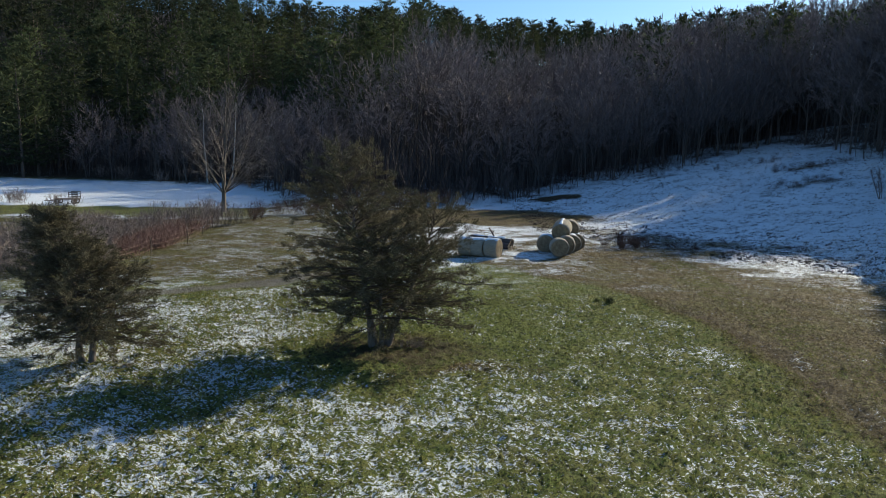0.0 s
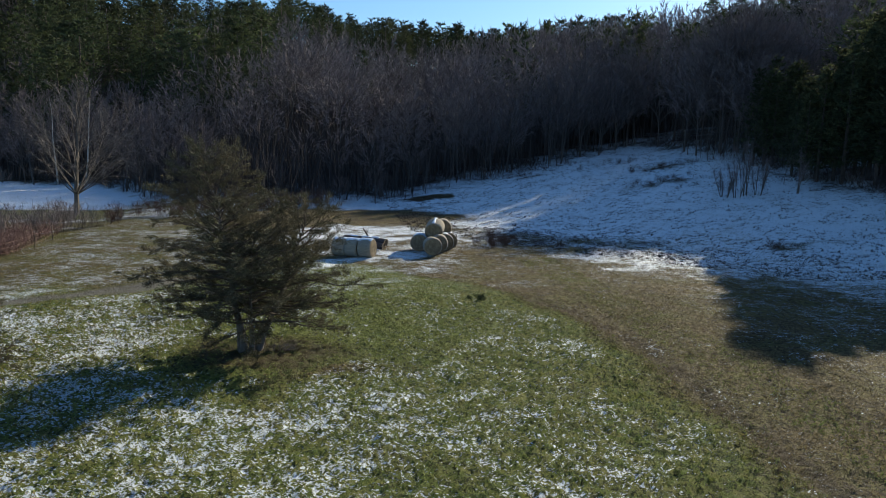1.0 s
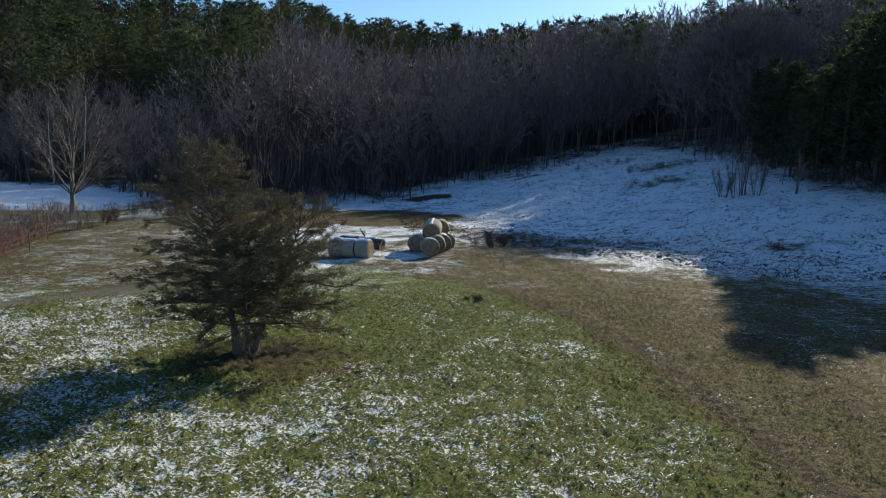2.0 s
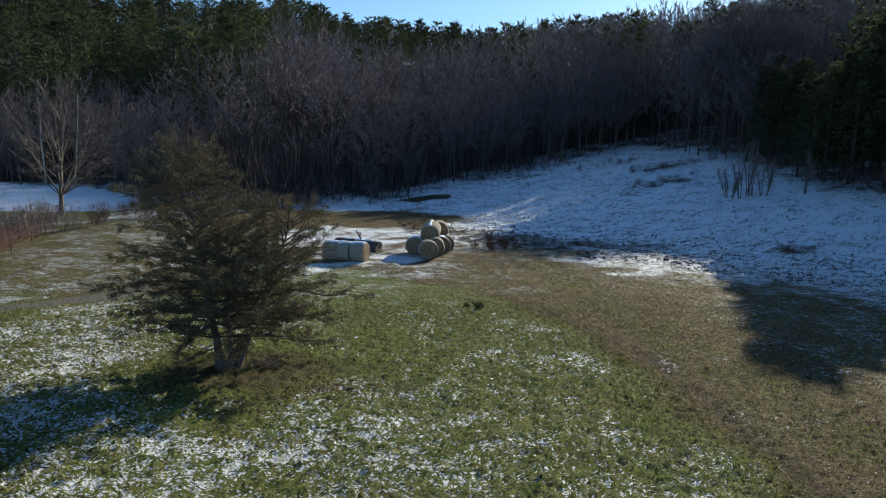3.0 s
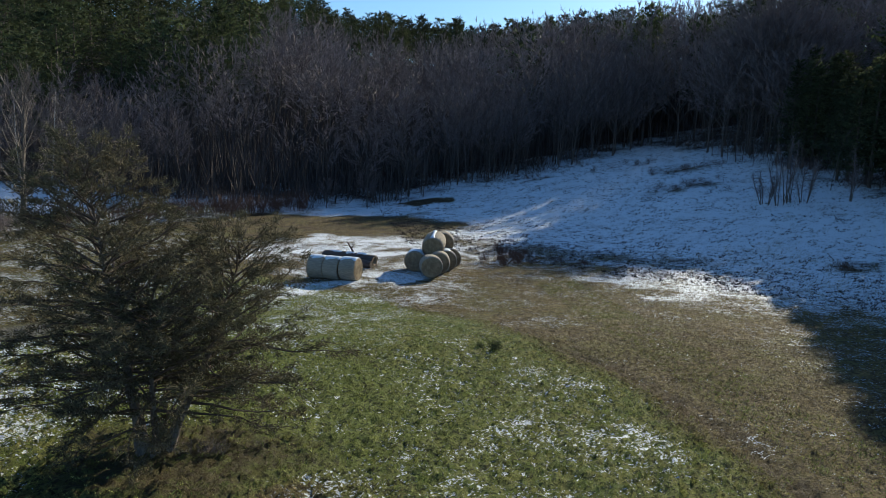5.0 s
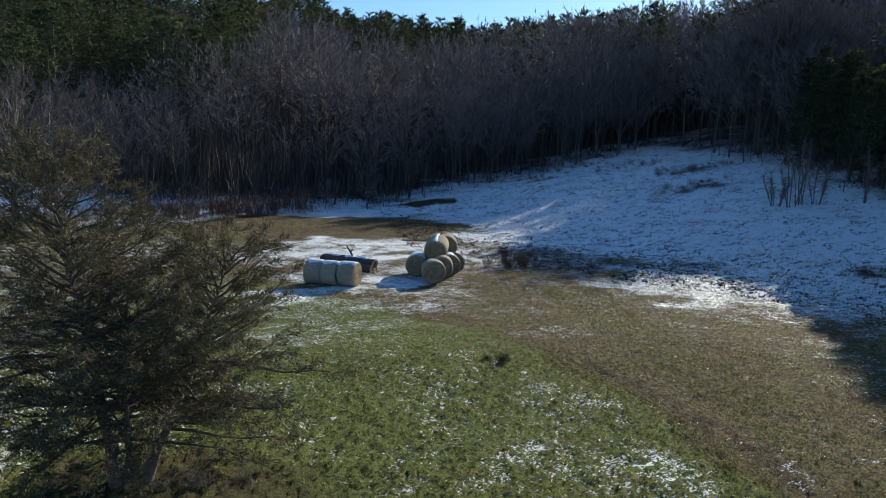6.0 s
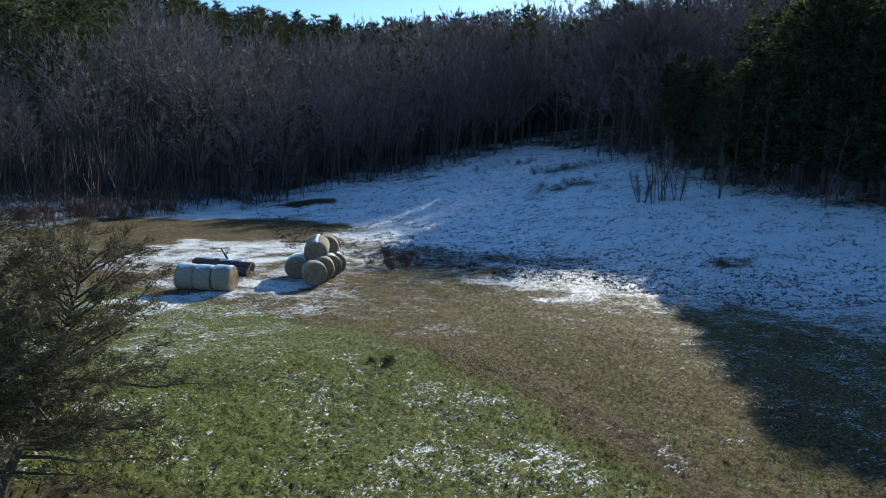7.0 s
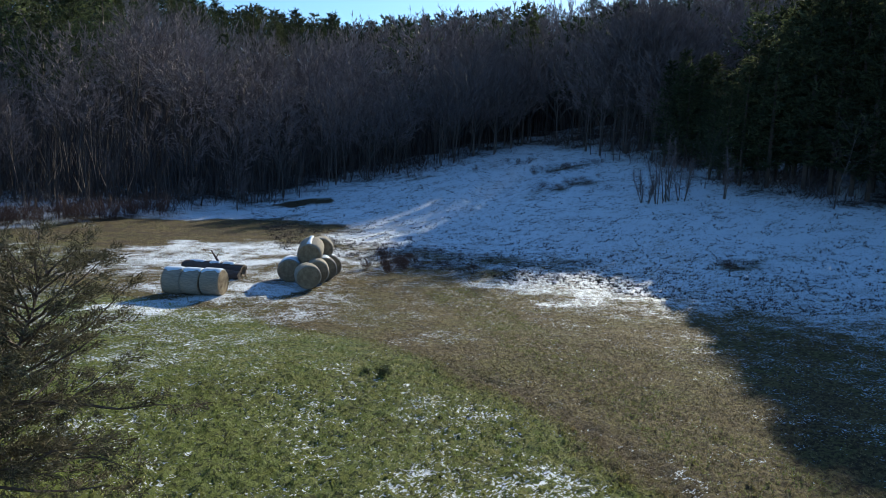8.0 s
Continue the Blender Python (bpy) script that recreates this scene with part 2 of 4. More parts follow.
def cover(x, y):
    """What lies on the ground: snow, dryness, bare soil; leaf litter, gravel, (none)."""
    jx, jy = x + 1.3 * waves(x, y, 6, 11), y + 1.3 * waves(x, y, 6, 12)
    e = jx - rut_x(jy)
    rut = x + 0.22 * waves(x, y, 2.5, 43) - rut_x(y)
    dry = np.clip(0.92 * sstep(0.6 * rut + 0.4 * e, -1.3, 0.5) + 0.7 * np.maximum(sstep(-x, 4, 8) * sstep(y, 33, 41), sstep(y, 45, 50)), 0, 1)
    snow = 0.545 + 0.045 * waves(x, y, 9, 13)
    snow = snow + 0.055 * sstep(-x, 2, 9) * (1 - sstep(y, 33, 40))
    snow = snow + 0.035 * (1 - sstep(y, 20, 25)) * sstep(-x, -6, 0) * sstep(x, -7, -3) - 0.12 * sstep(y, 32, 38)
    snow = snow - 0.28 * sstep(e, -3.4, 0.9) - 0.045 * sstep(x, 1, 5)
    lush = blob(jx, jy, 1.4, 28.8, 3.9, 4.8, 20, 0.9)
    snow = snow - 0.12 * lush
    dry = dry * (1 - 0.8 * lush)
    dry = np.maximum(dry, 0.8 * blob(jx, jy, 1.2, 22.8, 1.7, 0.9, 0, 0.6))
    q = 0.755 * jx + 0.654 * jy - 45
    u, v = x * SX + y * SY, y * SX - x * SY
    lee = sstep(u - np.interp(v, LIT_V, LIT_U), 0.5, 4.0) * sstep(x, 14, 18) * (1 - sstep(v, 14, 20))
    snow = snow + 0.15 * lee
    hill = sstep(q, -7.0, 6.5) * sstep(x, 8, 14) * (1 - 0.16 * blob(jx, jy, 16.7, 50.8, 6.5, 3.0, -60, 0.6))
    back_strip = sstep(jy - 0.25 * jx, 73, 79) * sstep(x, -8, 4)
    hill = np.maximum(hill, back_strip)
    snow = np.maximum(snow, 0.34 + 0.40 * hill)
    snow = np.where(hill < 0.02, np.minimum(snow, 0.7), snow)
    snow = np.maximum(snow, 0.64 * blob(jx, jy, 20.5, 44.3, 6.5, 2.6, -48, 0.4))
    brown = blob(jx, jy, 0, 70.5, 14, 6.5, 0, 0.25)
    snow = snow * (1 - brown) + 0.10 * brown
    dry = np.maximum(dry, brown)
    yard = blob(jx, jy, 5.2, 56.2, 9.2, 8.6, -20, 0.15)
    yard = np.maximum(yard, 0.9 * blob(jx, jy, 3.8, 45.2, 6.6, 3.8, -20, 0.5))
    snow = snow * (1 - yard) + yard * (0.50 + 0.14 * sstep(y, 51, 56) - 0.08 * sstep(-x, -1.5, 2) + 0.10 * waves(x, y, 3, 15))
    # wheel tracks that curve through the yard's snow
    for r in (3.4, 4.3, 6.6, 7.5):
        ring = np.exp(-(((np.hypot(x - 7.5, y - 61.0) - r) / 0.16) ** 2)) * (y < 61) * sstep(x, 0, 2)
        snow = snow - 0.16 * yard * ring
    # snow kept where the bales shade it all day
    kept = np.maximum(blob(jx, jy, 1.0, 45.6, 2.9, 1.5, 30, 0.35), blob(jx, jy, 6.0, 47.4, 2.2, 1.4, 40, 0.35))
    snow = np.maximum(snow, 0.68 * kept)
    mud = 0.65 * np.exp(-((rut - 0.4) / 0.55) ** 2) * (1 - sstep(y, 31, 36))
    mud = np.maximum(mud, brown * np.maximum(0.5 * sstep(waves(x, y, 5, 16), 0, 0.6), 0.9 * sstep(waves(x, y, 2.4, 22), 0.25, 0.6)))
    for cx, cy, rx, ry in ((34, 46.3, 1.5, 0.9), (38.0, 74.2, 4.5, 1.3), (27, 91, 2.2, 1.4), (26.5, 52, 1.2, 0.6), (43, 83, 5, 1.2)):
        b = blob(jx, jy, cx, cy, rx, ry, 0, 0.6)
        snow, mud = snow - 0.2 * b, np.maximum(mud, 0.25 * b)
    snow = snow - 0.15 * blob(jx, jy, -3.4, 22.6, 3.0, 1.7, 0, 0.5) - 0.09 * blob(jx, jy, 17.0, 52.8, 5.5, 3.4, -55, 0.8)
    bare = blob(jx, jy, 13.4, 87.0, 2.7, 1.5, 0, 0.3)
    snow, mud = snow * (1 - 0.7 * bare), np.maximum(mud, 0.8 * bare)
    bank = np.exp(-((seg_dist(jx, jy, [(9, 66), (14, 60), (20, 54.5), (25, 50)]) / 2.0) ** 2))
    snow = snow * (1 - 0.27 * bank)
    # bare soil under the cedar, enlarged and darkened for the shade round its trunk
    under = blob(jx, jy, -2.0, 24.9, 2.6, 1.9, 0, 0.5)
    snow, mud = snow * (1 - 0.9 * under), np.maximum(mud, 0.8 * under)
    west = sstep(-x, 17, 23) * sstep(y, 36, 44)
    dry = dry * (1 - 0.8 * west * sstep(y, 66, 70))
    patchy = blob(jx, jy, -14, 74, 9, 5, 0, 0.4)
    snow = snow * (1 - patchy) + 0.56 * patchy
    band = 0.16 + 0.42 * np.exp(-(((jy - 69.0) / 2.4) ** 2)) + 0.34 * np.exp(-(((jy - 62.5) / 1.6) ** 2)) + 0.62 * sstep(jy, 77, 81) + 0.07 * waves(x, y * 3, 25, 17)
    snow = snow * (1 - west) + west * np.clip(band, 0, 0.85)
    wood = np.maximum(sstep(y - wood_foot(x), -2, 4), sstep(x - wood_east(y), -2, 4))
    snow = snow * (1 - wood) + wood * (0.44 + 0.14 * waves(x, y, 9, 18) + 0.17 * (1 - sstep(y - wood_foot(x), 6, 15)) - 0.24 * sstep(y - wood_foot(x), 14, 24) - 0.4 * sstep(np.hypot(x, y), 105, 140))
    road = 0.85 * np.exp(-((seg_dist(jx * 0.3 + x * 0.7, jy * 0.3 + y * 0.7, TRACK) / 0.95) ** 2))
    snow = snow * (1 - 0.75 * road)
    return snow, dry, mud, wood, road


def lushness(x, y):
    """Where the grass grows thick and green, 0 to 1."""
    w = 0.25 * waves(x, y, 1.6, 19)
    return np.clip(blob(x, y, 1.4, 28.8, 4.6, 5.6, 20, 0.9) + w * blob(x, y, 1, 30, 9, 12, 0, 0.5) + 0.5 * blob(x, y, -1.5, 42.5, 4, 5, 20, 0.8), 0, 1)


def graded(lo, hi, stretches, growth):
    """Grid lines: stretches of (from, to, step), and ever wider beyond both ends."""
    mid = []
    for a, b, step in stretches:
        mid += list(np.linspace(a, b, int(round((b - a) / step)) + 1)[(1 if mid else 0):])
    out, d, v = [], stretches[-1][2], mid[-1]
    while v < hi:
        d *= growth
        v += d
        out.append(v)
    back, d, v = [], stretches[0][2], mid[0]
    while v > lo:
        d *= growth
        v -= d
        back.append(v)
    return np.array(back[::-1] + mid + out)


# ------------------------------------------------------------------ materials
def ground_material():
    k = Nodes("meadow")
    snow, dry, mud = k.attr("cover")[:3]
    litter, road, mound = k.attr("cover_more")[:3]
    n_big = k.noise(0.35, 3)
    n_mid = k.noise(2.2, 5, 0.6)
    n_tuft = k.noise(9.0, 5, 0.65)
    n_fine = k.noise(55.0, 4, 0.7)
    green = k.mix(k.step(n_mid, 0.35, 0.65), rgb(0.212, 0.272, 0.054), rgb(0.365, 0.358, 0.096))
    straw = k.mix(k.step(n_mid, 0.35, 0.68), rgb(0.310, 0.240, 0.094), rgb(0.150, 0.110, 0.047))
    lush = k.attr("growth")[0]
    green = k.mix(k.math("MULTIPLY", lush, k.step(n_tuft, 0.3, 0.6, 0.5, 1.0)), green, rgb(0.285, 0.340, 0.078))
    d = k.math("ADD", dry, k.step(n_tuft, 0.35, 0.7, -0.22, 0.22))
    d = k.math("ADD", d, k.step(n_big, 0.3, 0.7, -0.2, 0.25), True)
    col = k.mix(d, green, straw)
    # dark flecks at random; the shaded gaps between tufts are put into the colour
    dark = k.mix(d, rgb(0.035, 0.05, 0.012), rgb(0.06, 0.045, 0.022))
    dark_fleck = k.noise(9.0, 4, 0.65)
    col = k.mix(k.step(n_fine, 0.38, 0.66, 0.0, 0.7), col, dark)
    col = k.mix(k.step(dark_fleck, 0.51, 0.58, 0.0, 0.9), col, dark)
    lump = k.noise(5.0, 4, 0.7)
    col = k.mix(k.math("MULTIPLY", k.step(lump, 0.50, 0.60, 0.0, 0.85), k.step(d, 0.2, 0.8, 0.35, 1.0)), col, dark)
    soil = k.mix(k.step(n_tuft, 0.3, 0.7), rgb(0.060, 0.042, 0.026), rgb(0.105, 0.078, 0.05))
    col = k.mix(k.math("MULTIPLY", mud, k.step(n_mid, 0.3, 0.55, 0.5, 1.0)), col, soil)
    # leaf litter, darkened in colour to stand for the wood's shade
    leaves = k.mix(k.step(n_tuft, 0.35, 0.7), rgb(0.056, 0.040, 0.028), rgb(0.030, 0.023, 0.018))
    col = k.mix(litter, col, leaves)
    stone = k.mix(k.step(k.noise(40, 2), 0.3, 0.7), rgb(0.16, 0.15, 0.135), rgb(0.27, 0.25, 0.225))
    col = k.mix(k.math("MULTIPLY", k.step(road, 0.2, 0.8, 0.0, 0.9), k.step(n_mid, 0.3, 0.6, 0.7, 1.0)), col, stone)
    # snow lies in the hollows between the tufts
    s1 = k.noise(2.4, 3, 0.55, distortion=0.4, stretch=(0.8, 1.25, 1.0))
    s2 = k.noise(13.0, 4, 0.6, distortion=0.2, stretch=(0.85, 1.25, 1.0))
    s3 = k.noise(0.5, 2)
    s = k.math("ADD", k.math("MULTIPLY", s1, 0.34), k.math("MULTIPLY", s2, 0.88))
    s = k.math("ADD", s, k.math("MULTIPLY", s3, 0.30))
    s = k.math("ADD", s, k.math("MULTIPLY", k.math("SUBTRACT", snow, 0.5), 0.62))
    s = k.math("SUBTRACT", s, k.math("MULTIPLY", mound, 0.13))
    lying = k.step(s, 0.773, 0.808)
    white = k.mix(k.step(s2, 0.3, 0.7), rgb(0.86, 0.90, 0.95), rgb(0.78, 0.83, 0.90))
    col = k.mix(lying, col, white)
    h = k.math("ADD", k.math("MULTIPLY", n_tuft, 0.9), k.math("MULTIPLY", n_fine, 0.5))
    h = k.math("ADD", h, k.math("MULTIPLY", lump, k.step(d, 0.2, 0.8, 0.0, 1.3)))
    h = k.math("MULTIPLY", h, k.math("SUBTRACT", 1.0, k.math("MULTIPLY", lying, 0.7)))
    h = k.math("ADD", h, k.math("MULTIPLY", lying, 0.28))
    return k.done(col, k.mix(lying, rgb(0.9, 0.9, 0.9), rgb(0.6, 0.6, 0.6)), h, 1.0, 0.34, 0.2)


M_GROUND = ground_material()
M_BARK_GREY = two_tone("grey_bark", (0.150, 0.132, 0.115), (0.095, 0.081, 0.072), 3.0, stretch=(6, 6, 1))
# bark and brush of the wood, its shade put into their dark colours
M_BARK_DARK = two_tone("dark_bark", (0.115, 0.098, 0.088), (0.07, 0.058, 0.052), 3.0, stretch=(6, 6, 1))
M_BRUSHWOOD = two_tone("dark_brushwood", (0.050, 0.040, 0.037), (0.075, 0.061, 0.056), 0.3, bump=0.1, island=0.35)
M_TWIG = two_tone("bare_twigs", (0.142, 0.114, 0.112), (0.195, 0.159, 0.156), 0.08, bump=0.0, island=0.12, tone=True)
M_TWIG_PALE = two_tone("pale_twigs", (0.185, 0.158, 0.145), (0.13, 0.112, 0.10), 0.4, bump=0.1, island=0.3)
M_PINE_BARK = two_tone("pine_bark", (0.10, 0.08, 0.065), (0.06, 0.048, 0.04), 3.0, stretch=(6, 6, 1))
M_PINE = two_tone("pine_needles", (0.028, 0.039, 0.018), (0.056, 0.066, 0.027), 0.09, bump=0.0, island=0.45, leaf=0.4, tone=True)
# needles of the edge pines, lightened in colour for a sunlit rim
M_PINE_LIT = two_tone("lit_pine_needles", (0.044, 0.056, 0.026), (0.092, 0.100, 0.045), 0.3, bump=0.0, island=0.45, leaf=0.45, tone=True)
M_CEDAR = two_tone("cedar_sprays", (0.086, 0.083, 0.047), (0.138, 0.116, 0.068), 0.7, bump=0.0, island=0.5, leaf=0.18)
M_CEDAR_BARK = two_tone("cedar_bark", (0.235, 0.205, 0.175), (0.125, 0.105, 0.09), 5.0, stretch=(7, 7, 0.8), bump=0.8)
M_CEDAR_LIMB = two_tone("cedar_limbs", (0.13, 0.10, 0.08), (0.08, 0.062, 0.05), 5.0)
M_BRAMBLE = two_tone("bramble_canes", (0.22, 0.135, 0.11), (0.30, 0.20, 0.155), 0.5, bump=0.1, island=0.4)
M_THICKET = two_tone("thicket_canes", (0.085, 0.05, 0.04), (0.12, 0.075, 0.058), 0.5, bump=0.1, island=0.4)
M_TUSSOCK = two_tone("coarse_weeds", (0.060, 0.075, 0.025), (0.095, 0.105, 0.040), 1.5, bump=0.0, island=0.4)
M_BRUSH = two_tone("dry_brush", (0.21, 0.17, 0.15), (0.27, 0.23, 0.20), 0.5, bump=0.1, island=0.4)

# ------------------------------------------------------------------ ground
gx = graded(-1300, 1300, [(-32, -13.4, 0.8), (-13.4, 19.6, 0.12), (19.6, 52, 0.7)], 1.10)
gy = graded(-700, 1500, [(8, 13, 0.5), (13, 36, 0.12), (36, 52, 0.4), (52, 100, 0.8)], 1.08)
GX, GY = np.meshgrid(gx, gy, indexing="ij")
GZ = ground_z(GX, GY)
nx, ny = GX.shape
ii, jj = np.meshgrid(np.arange(nx - 1), np.arange(ny - 1), indexing="ij")
quads = np.stack([ii * ny + jj, (ii + 1) * ny + jj, (ii + 1) * ny + jj + 1, ii * ny + jj + 1], -1).reshape(-1, 4)
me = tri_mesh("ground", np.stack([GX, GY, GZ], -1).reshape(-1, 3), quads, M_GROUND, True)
sn, dr, mu, wo, ro = [np.clip(a, 0, 1).ravel() for a in cover(GX, GY)]
one = np.ones_like(sn)
for nm, cols in (("cover", (sn, dr, mu, one)), ("cover_more", (wo, ro, hummock(GX, GY).ravel(), one)), ("growth", (lushness(GX, GY).ravel(), one, one, one))):
    at = me.color_attributes.new(nm, "FLOAT_COLOR", "POINT")
    at.data.foreach_set("color", np.stack(cols, -1).astype(np.float32).ravel())
ground = tagged(new("ground", me), "rough meadow and wooded hillsides with patchy melting snow", "ground", kind="structure")


# ------------------------------------------------------------------ trees
def turn_about(d, rng, spread):
    """A direction that leaves d by about spread."""
    v = np.array([rng.gauss(0, 1) for _ in range(3)])
    v -= v.dot(d) * d
    v /= np.linalg.norm(v) + 1e-9
    d = d * math.cos(spread) + v * math.sin(spread)
    return d / np.linalg.norm(d)


def bend(p, d, length, n, rng, wobble, lift):
    pts = [np.array(p, float)]
    for _ in range(n):
        d = d + np.array([rng.gauss(0, wobble), rng.gauss(0, wobble), rng.gauss(0, wobble) + lift])
        d = d / np.linalg.norm(d)
        pts.append(pts[-1] + d * length / n)
    return np.array(pts), d


def bare_tree(seed, height, spread, bole, limbs, twigs, thick, twig_w=0.03, boughs=6):
    """A leafless tree: a trunk, rising limbs, boughs and twigs. Two soups: trunk and crown."""
    rng = random.Random(seed)
    np.random.seed(seed)
    trunk, crown = Soup(), Soup()
    pts, d = bend((0, 0, -0.3), np.array([rng.gauss(0, 0.03), rng.gauss(0, 0.03), 1.0]), height * 0.86, 7, rng, 0.05, 0.05)
    rad = thick * np.linspace(1, 0.12, 8) ** 0.8
    rad[0] *= 1.35
    trunk.tube(pts, rad, 6)
    ends = []
    for i in range(limbs):
        f = bole + (0.95 - bole) * (i + rng.random()) / limbs
        k = f * 7
        a = int(k)
        p = pts[a] * (1 - k + a) + pts[min(a + 1, 7)] * (k - a)
        yaw = i * 2.4 + rng.gauss(0, 0.4)
        tilt = radians(rng.uniform(28, 60))
        d = np.array([math.cos(yaw) * math.sin(tilt), math.sin(yaw) * math.sin(tilt), math.cos(tilt)])
        ln = spread * (1.12 - 0.6 * max(0, (f - bole) / (1 - bole))) * rng.uniform(0.8, 1.15)
        lp, _ = bend(p, d, ln, 4, rng, 0.09, 0.12)
        r0 = thick * (1 - f) * 0.42 + 0.018
        crown.tube(lp, np.linspace(r0, 0.012, 5), 3)
        for j in range(boughs):
            t = 0.2 + 0.8 * (j + rng.random()) / boughs
            kk = t * 4
            b = min(int(kk), 3)
            q = lp[b] * (1 - kk + b) + lp[b + 1] * (kk - b)
            bd = turn_about((lp[b + 1] - lp[b]) / np.linalg.norm(lp[b + 1] - lp[b]), rng, rng.uniform(0.4, 0.9))
            bd[2] += 0.25
            bl = ln * rng.uniform(0.28, 0.5)
            bp, _ = bend(q, bd, bl, 2, rng, 0.12, 0.1)
            crown.blades(bp[:-1], bp[1:], (0.5 * r0 + 0.012, twig_w * 1.3))
            base = bp[0] + (bp[2] - bp[0]) * np.random.uniform(0.15, 1, (twigs, 1))
            dirs = np.random.normal(0, 0.5, (twigs, 3)) + (bp[2] - bp[0]) / bl + np.array([0, 0, 0.35])
            dirs /= np.linalg.norm(dirs, axis=1)[:, None]
            crown.blades(base, base + dirs * np.random.uniform(0.5, 1.3, (twigs, 1)) * spread / 4, twig_w)
    return trunk, crown


def dome_tree(seed, height, radius, limbs, boughs, twigs, thick, twig_w, near=False, base=0.38, fall=-0.2, limb=0.34):
    """A leafless forest tree: a slim trunk and limbs that fan out into a rounded crown of fine twigs."""
    rng = random.Random(seed)
    np.random.seed(seed)
    trunk, crown = Soup(), Soup()
    pts, _ = bend((0, 0, -0.3), np.array([rng.gauss(0, 0.03), rng.gauss(0, 0.03), 1.0]), height * 0.84, 7, rng, 0.045, 0.05)
    rad = thick * np.linspace(1, 0.14, 8) ** 0.8
    rad[0] *= 1.35
    trunk.tube(pts, rad, 5 if near else 3)
    centre = np.array([pts[-2][0], pts[-2][1], height * 0.60])
    for i in range(limbs):
        ct = 0.93 - (0.93 - fall) * (i + rng.random()) / limbs
        st, yaw = math.sqrt(max(0, 1 - ct * ct)), i * 2.4 + rng.gauss(0, 0.35)
        out = np.array([radius * st * math.cos(yaw), radius * st * math.sin(yaw), height * 0.40 * ct])
        end = centre + out * rng.uniform(0.74, 1.0)
        reach = math.hypot(end[0] - centre[0], end[1] - centre[1])
        k = min(max((end[2] - rng.uniform(0.9, 1.6) * reach) / height, base), 0.78) / 0.84 * 7
        b = min(int(k), 6)
        p = pts[b] * (1 - k + b) + pts[b + 1] * (k - b)
        mid = (p + end) / 2 + np.array([out[0], out[1], 0]) * 0.10 + np.random.normal(0, 0.25, 3)
        t = np.linspace(0, 1, 5)[:, None]
        lp = (1 - t) ** 2 * p + 2 * t * (1 - t) * mid + t * t * end
        ln = np.linalg.norm(end - p)
        r0 = thick * limb + 0.008
        if near:
            trunk.tube(lp, np.linspace(r0, 0.014, 5), 3)
        else:
            trunk.blades(lp[[0, 2]], lp[[2, 4]], (r0 * 1.6, r0))
        for j in range(boughs):
            kk = (0.3 + 0.68 * (j + rng.random()) / boughs) * 4
            c = min(int(kk), 3)
            q = lp[c] * (1 - kk + c) + lp[c + 1] * (kk - c)
            ax = (lp[c + 1] - lp[c]) / np.linalg.norm(lp[c + 1] - lp[c])
            bd = turn_about(ax, rng, rng.uniform(0.35, 0.85))
            bd[2] += 0.12
            bl = min(ln * rng.uniform(0.22, 0.42), 2.6)
            tip = q + bd * bl
            trunk.blades([q], [tip], r0 * 0.55 + 0.01)
            f = np.random.uniform(0.15, 1.0, (twigs, 1))
            foot = q + (tip - q) * f
            fan = (tip - centre) / (np.linalg.norm(tip - centre) + 1e-9)
            way = np.random.normal(0, 0.42, (twigs, 3)) + bd * 0.35 + fan * 0.6 + np.array([0, 0, 0.15])
            way /= np.linalg.norm(way, axis=1)[:, None]
            crown.blades(foot, foot + way * np.random.uniform(0.3, 0.9, (twigs, 1)) * radius / 4.2, twig_w * np.random.uniform(0.6, 1.3, twigs))
    return trunk, crown


